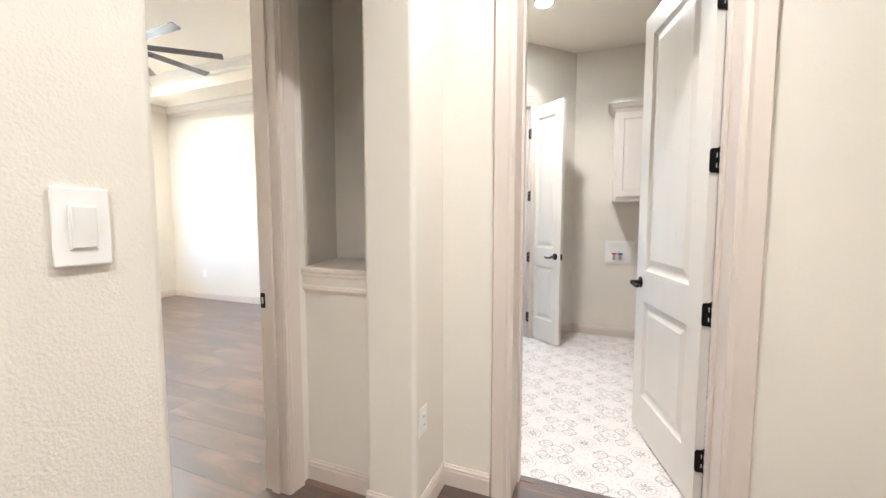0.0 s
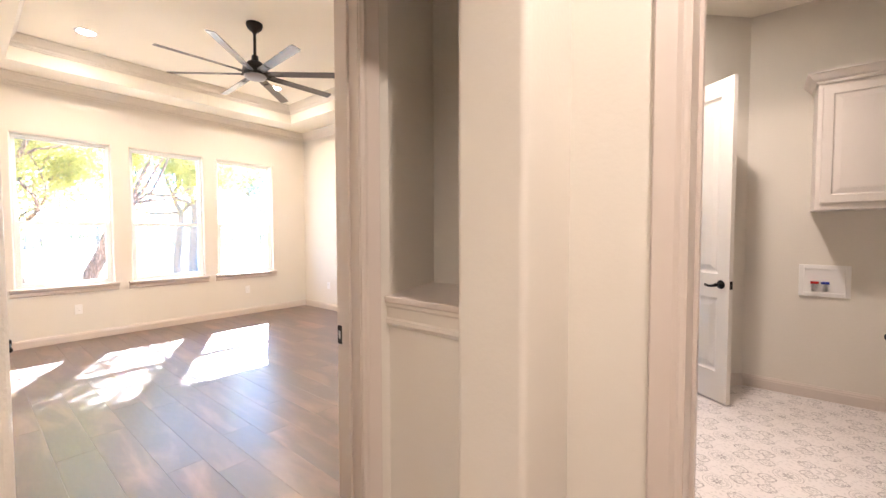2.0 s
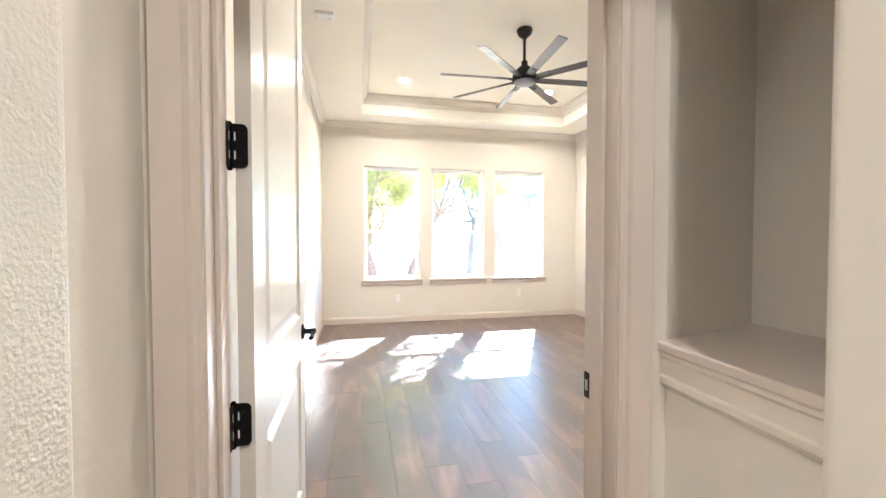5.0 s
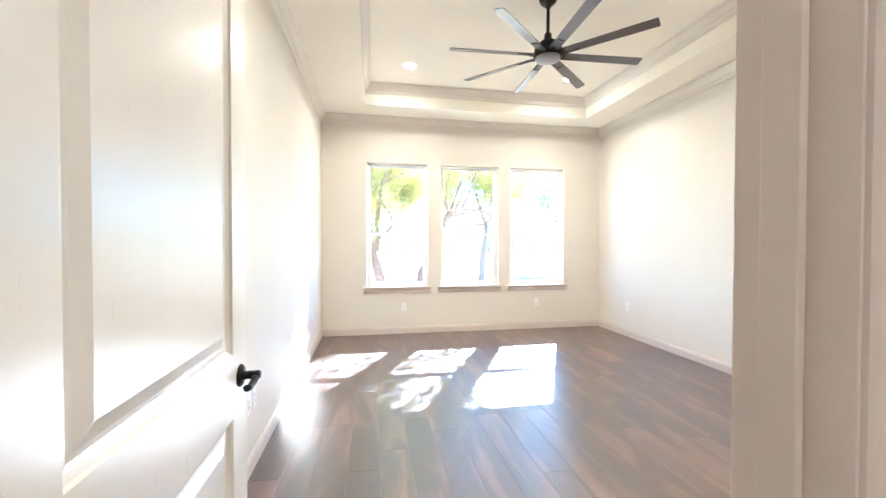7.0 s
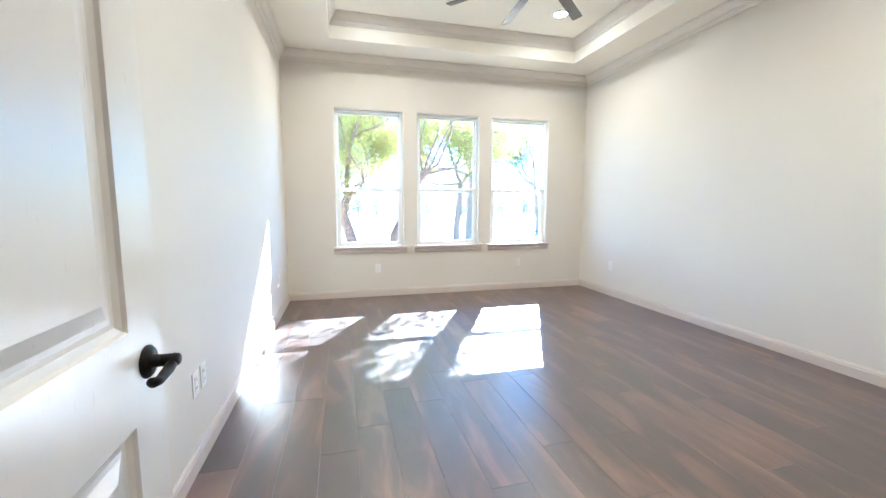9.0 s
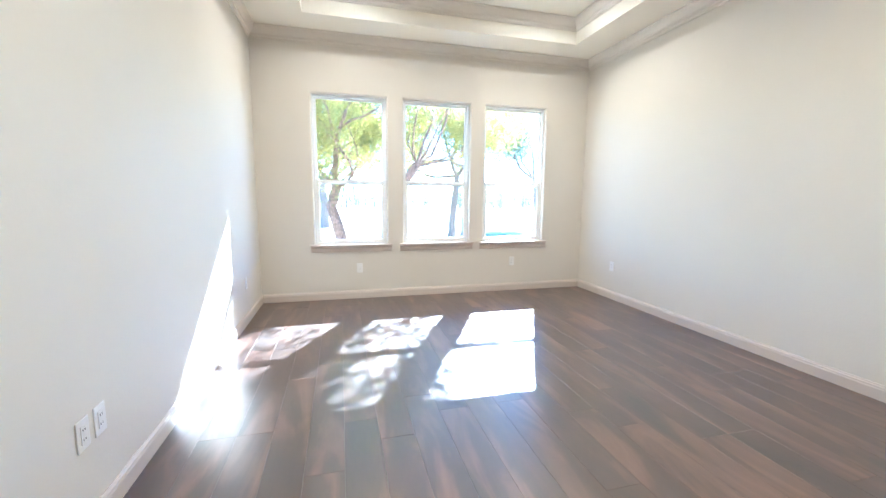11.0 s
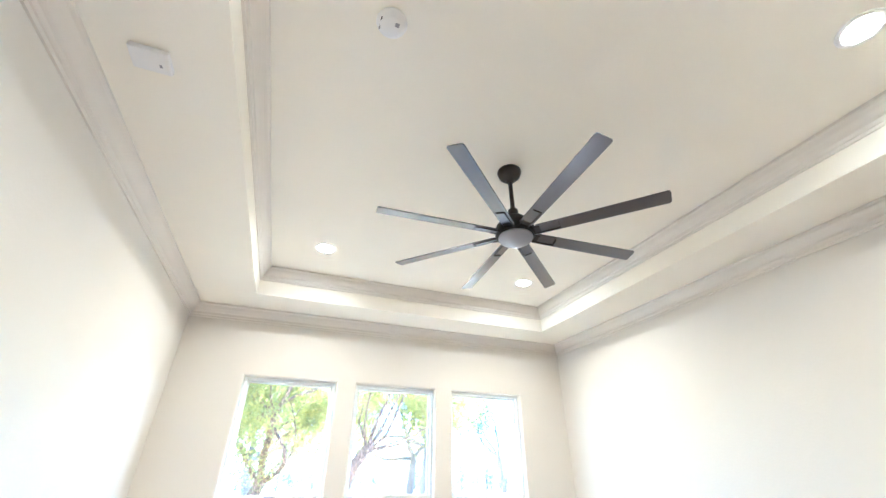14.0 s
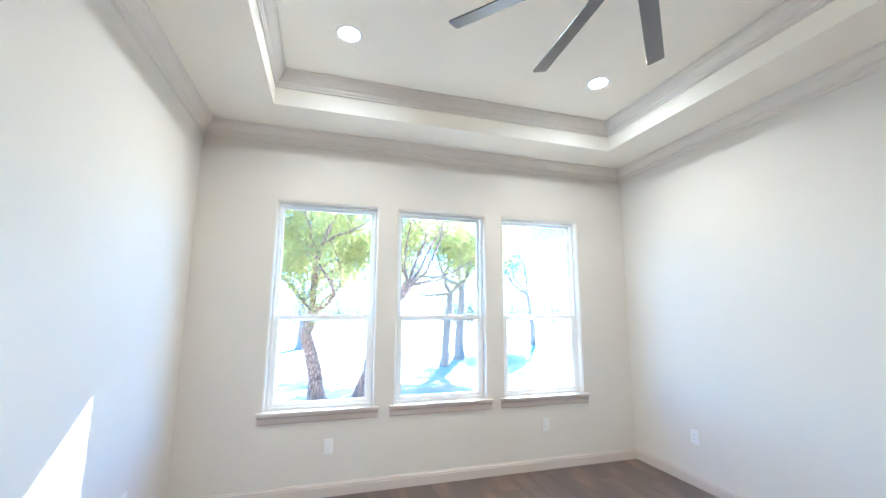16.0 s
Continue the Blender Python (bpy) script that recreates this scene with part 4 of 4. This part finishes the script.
def grow(b, rng, start, way, length, radius, depth, tips, lift=0.15):
    """A crooked limb that forks; its ends are gathered for the leaves."""
    steps = 5
    pts, radii, p, d = [start], [radius], start.copy(), way.normalized()
    for k in range(steps):
        d = (d + Vector((rng.gauss(0, 0.26), rng.gauss(0, 0.26), rng.gauss(lift * 0.3, 0.2)))).normalized()
        p = p + d * length / steps
        pts.append(p.copy())
        radii.append(radius * (1 - 0.5 * (k + 1) / steps))
        if depth <= 1 and k > 0:
            tips.append(p.copy())
    tube(b, pts, radii, 8 if depth > 1 else 5)
    if depth > 0:
        for k in range(3 if depth > 1 else 3):
            at = pts[-1] if k == 0 else pts[rng.randint(2, steps - 1)]
            side = Vector((rng.uniform(-1, 1), rng.uniform(-1, 1), rng.uniform(-0.15, 0.75)))
            grow(b, rng, at, d * 0.7 + side * 0.8, length * rng.uniform(0.55, 0.78), max(radii[-1] * rng.uniform(0.55, 0.8), 0.008), depth - 1, tips, lift)


def leaves(tips, rng, per, size, spread):
    """Small four-sided leaves scattered round the twig ends."""
    verts, faces = [], []
    for tip in tips:
        for _ in range(per):
            c = tip + Vector((rng.gauss(0, spread), rng.gauss(0, spread), rng.gauss(-0.45 * spread, spread)))
            a = Vector((rng.gauss(0, 1), rng.gauss(0, 1), rng.gauss(0, 0.7))).normalized()
            s = a.orthogonal().normalized() * size * rng.uniform(0.22, 0.36)
            a = a * size * rng.uniform(0.7, 1.2)
            i = len(verts)
            verts += [c - a * 0.5, c - a * 0.1 + s, c + a * 0.5, c - a * 0.1 - s]
            faces.append((i, i + 1, i + 2, i + 3))
    me = bpy.data.meshes.new("leaves")
    me.from_pydata(verts, [], faces)
    return me


def tree(base, stem, limbs, label, seed, radius, per=26, size=0.10, spread=0.22, leaf=None, bark=None, depth=2, keep=1.0, low=1.0):
    """A trunk along the stem points, then limbs (way, length, thickness) from its top; the crown is thinner above 3.9 m."""
    rng = random.Random(seed)
    root = thing("tree", None, None, label, "tree", "oak trees")
    root.matrix_world = pose(*base)
    b, tips = bmesh.new(), []
    pts = [Vector(p) for p in stem]
    fine, radii = [], []
    for i in range(len(pts) - 1):
        for k in range(4):
            f = (i + k / 4) / (len(pts) - 1)
            fine.append(pts[i].lerp(pts[i + 1], k / 4) + Vector((rng.gauss(0, 0.012), rng.gauss(0, 0.012), 0)))
            radii.append(radius * (1.35 - 0.35 * min(f * 5, 1)) * (1 - 0.3 * f))
    fine.append(pts[-1])
    radii.append(radius * 0.68)
    tube(b, fine, radii, 12)
    for way, length, r in limbs:
        grow(b, rng, fine[-1] - Vector((0, 0, 0.05)), Vector(way), length, radius * r, depth, tips)
    part("trunk", b, bark or BARK, root, "rough crooked trunk and limbs")
    me = leaves([p for p in tips if rng.random() < (low if p.z < 3.9 else keep)], rng, per, size, spread)
    me.materials.append(leaf or OAKLEAF)
    crown = new("crown", me)
    crown.parent = root
    tagged(crown, "loose green and yellow leaves")
    return root


tree((-11.36, 1.28, GZ), [(0, 0, -0.1), (0.0, -0.12, 0.6), (0.0, -0.33, 1.3), (0.0, -0.18, 1.72)],
     [((0.0, -0.8, 0.5), 1.5, 0.26), ((0, -0.05, 1), 1.9, 0.48), ((0.1, 1.0, 0.75), 1.8, 0.28), ((-0.7, -0.3, 0.6), 1.6, 0.22), ((-0.4, 0.6, 0.9), 1.7, 0.2), ((0.2, -0.5, 1.0), 1.6, 0.2)],
     "crooked oak with fissured reddish bark and sparse leaves", 5, 0.15, per=62, size=0.06, spread=0.2, depth=3, keep=0.5, low=0.7)
tree((-11.31, 2.05, GZ), [(0, 0, -0.1), (0.0, 0.22, 0.7), (0.0, 0.66, 1.9), (0.0, 0.95, 2.3)],
     [((0.0, 1.0, 0.62), 2.3, 0.24), ((-0.1, 0.35, 0.95), 1.9, 0.28), ((0.15, 1.0, 0.25), 2.0, 0.16), ((-0.3, -0.3, 0.8), 1.6, 0.2), ((-0.5, 0.9, 0.45), 2.1, 0.18), ((0.1, 0.75, 1.0), 2.4, 0.22), ((0.1, 0.1, 1.0), 2.2, 0.18)],
     "leaning oak with a broad yellow-green crown", 11, 0.15, per=76, size=0.062, spread=0.14, depth=3, keep=0.37, low=0.95)
tree((-15.2, 4.98, GZ), [(0, 0, -0.1), (0, 0.05, 0.8), (0.02, 0.14, 1.7), (0, 0.2, 2.3)],
     [((0, -0.6, 1), 1.7, 0.55), ((0, 0.5, 1), 1.8, 0.55), ((0.3, 0.0, 1), 1.6, 0.5), ((-0.4, -1, 0.7), 2.0, 0.45)],
     "slender oak with a grey trunk and thin crown", 21, 0.125, per=60, size=0.10, spread=0.3, bark=FARBARK)
tree((-16.9, 6.04, GZ), [(0, 0, -0.1), (0, 0.03, 0.9), (0.02, 0.1, 1.9), (0, 0.12, 2.7)],
     [((0, -0.4, 1), 2.0, 0.55), ((0, 0.6, 1), 2.0, 0.55), ((-0.4, 0.0, 1), 1.8, 0.5), ((-0.5, -1, 0.7), 2.3, 0.45)],
     "slender oak with a leaning grey trunk", 22, 0.165, per=60, size=0.11, spread=0.34, bark=FARBARK)
tree((-22.5, 0.37, GZ), [(0, 0, -0.1), (0, 0.03, 1.0), (0.02, -0.1, 2.2)],
     [((0, -0.7, 1), 2.6, 0.55), ((0, 0.6, 1), 2.6, 0.55), ((-0.4, 0.0, 1), 2.4, 0.5), ((0.5, 1, 0.7), 3.4, 0.5)],
     "broad oak standing far back on the lawn", 23, 0.24, per=80, size=0.13, spread=0.5, bark=FARBARK)
tree((-21.8, 11.8, GZ), [(0, 0, -0.1), (0, -0.05, 1.2), (0.02, -0.25, 2.6)],
     [((0, -0.9, 0.8), 2.6, 0.6), ((0, 0.6, 1), 2.6, 0.55), ((-0.3, -0.2, 1), 2.6, 0.5)],
     "thin pale oak beside the far fence", 24, 0.13, per=70, size=0.11, spread=0.45, leaf=PALELEAF, bark=FARBARK)


def far_wood():
    rng = random.Random(77)
    b, tips = bmesh.new(), []
    for _ in range(190):
        x, y = -rng.uniform(52, 85), rng.uniform(-36, 75)
        h = rng.uniform(3.0, 5.5)
        p = Vector((x, y, GZ - 0.2))
        tube(b, [p, p + Vector((0, rng.gauss(0, 0.15), h * 0.5)), p + Vector((0, rng.gauss(0, 0.4), h))], [0.12, 0.08, 0.02], 5)
        for _ in range(9):
            tips.append(p + Vector((rng.gauss(0, 0.9), rng.gauss(0, 1.1), rng.uniform(0.25, 1.0) * h)))
    ob = thing("far_wood", b, FARBARK, "distant bare wood at the edge of the field", "woods", kind="stuff")
    me = leaves(tips, rng, 16, 0.4, 0.7)
    me.materials.append(PALELEAF)
    c = new("foliage", me)
    c.parent = ob


far_wood()
fence = thing("wire_fence", None, None, "thin metal fence at the far edge of the lawn", "fence")
fence.matrix_world = pose(-30, 10, GZ)
post = mesh_of(box(-0.03, 0.03, -0.03, 0.03, -0.2, 1.15, 0.006), FARBARK)
for k in range(16):
    o = new("post", post)
    o.parent = fence
    o.matrix_basis = pose(0, -6 + 1.8 * k, 0)
for z in (0.35, 0.75, 1.1):
    part("rail", box(-0.012, 0.012, -6, 21, z - 0.012, z + 0.012), FARBARK, fence)

# ---- floor planks ----
PW, PL = 0.182, 1.22
PLANKS = {}


def plank_mesh(length, width):
    key = (round(length, 3), round(width, 3))
    if key not in PLANKS:
        PLANKS[key] = mesh_of(box(-length / 2, length / 2, -width / 2, width / 2, -0.0055, 0.0, 0.0008, segs=1), PLANK)
    return PLANKS[key]


def lay_planks(parent, x0, x1, y0, y1, seed):
    rng = random.Random(seed)
    y, row = y0, 0
    while y < y1 - 0.01:
        wide = min(PW, y1 - y)
        x = x0 - rng.choice((0.1, 0.3, 0.5, 0.7, 0.9, 1.1))
        while x < x1 - 0.01:
            a, c = max(x, x0), min(x + PL, x1)
            if c - a > 0.02:
                o = new("plank", plank_mesh(c - a - 0.0006, wide - 0.0006))
                o.parent = parent
                o.matrix_basis = pose((a + c) / 2, y + wide / 2, 0)
            x += PL
        y += PW
        row += 1


lay_planks(bpy.data.objects["floor"], BX0, BX1, BY0, BY1, 3)
lay_planks(bpy.data.objects["floor_hall"], BX1, 1.6, -1.6, 1.926, 4)

# ---- laundry tiles ----
tile_me = mesh_of(box(-TILE / 2 + 0.0008, TILE / 2 - 0.0008, -TILE / 2 + 0.0008, TILE / 2 - 0.0008, -0.003, 0.0, 0.0006, segs=1), CEMENT_TILE)
for i in range(-4, 6):
    for k in range(0, 10):
        if (SL.inverted() @ Vector((-0.003 + TILE * i, 2.081 + TILE * k, 0))).y < -0.2:
            continue
        o = new("tile", tile_me)
        o.parent = bpy.data.objects["floor_laundry"]
        o.matrix_basis = pose(-0.003 + TILE * i, 2.081 + TILE * k, 0)
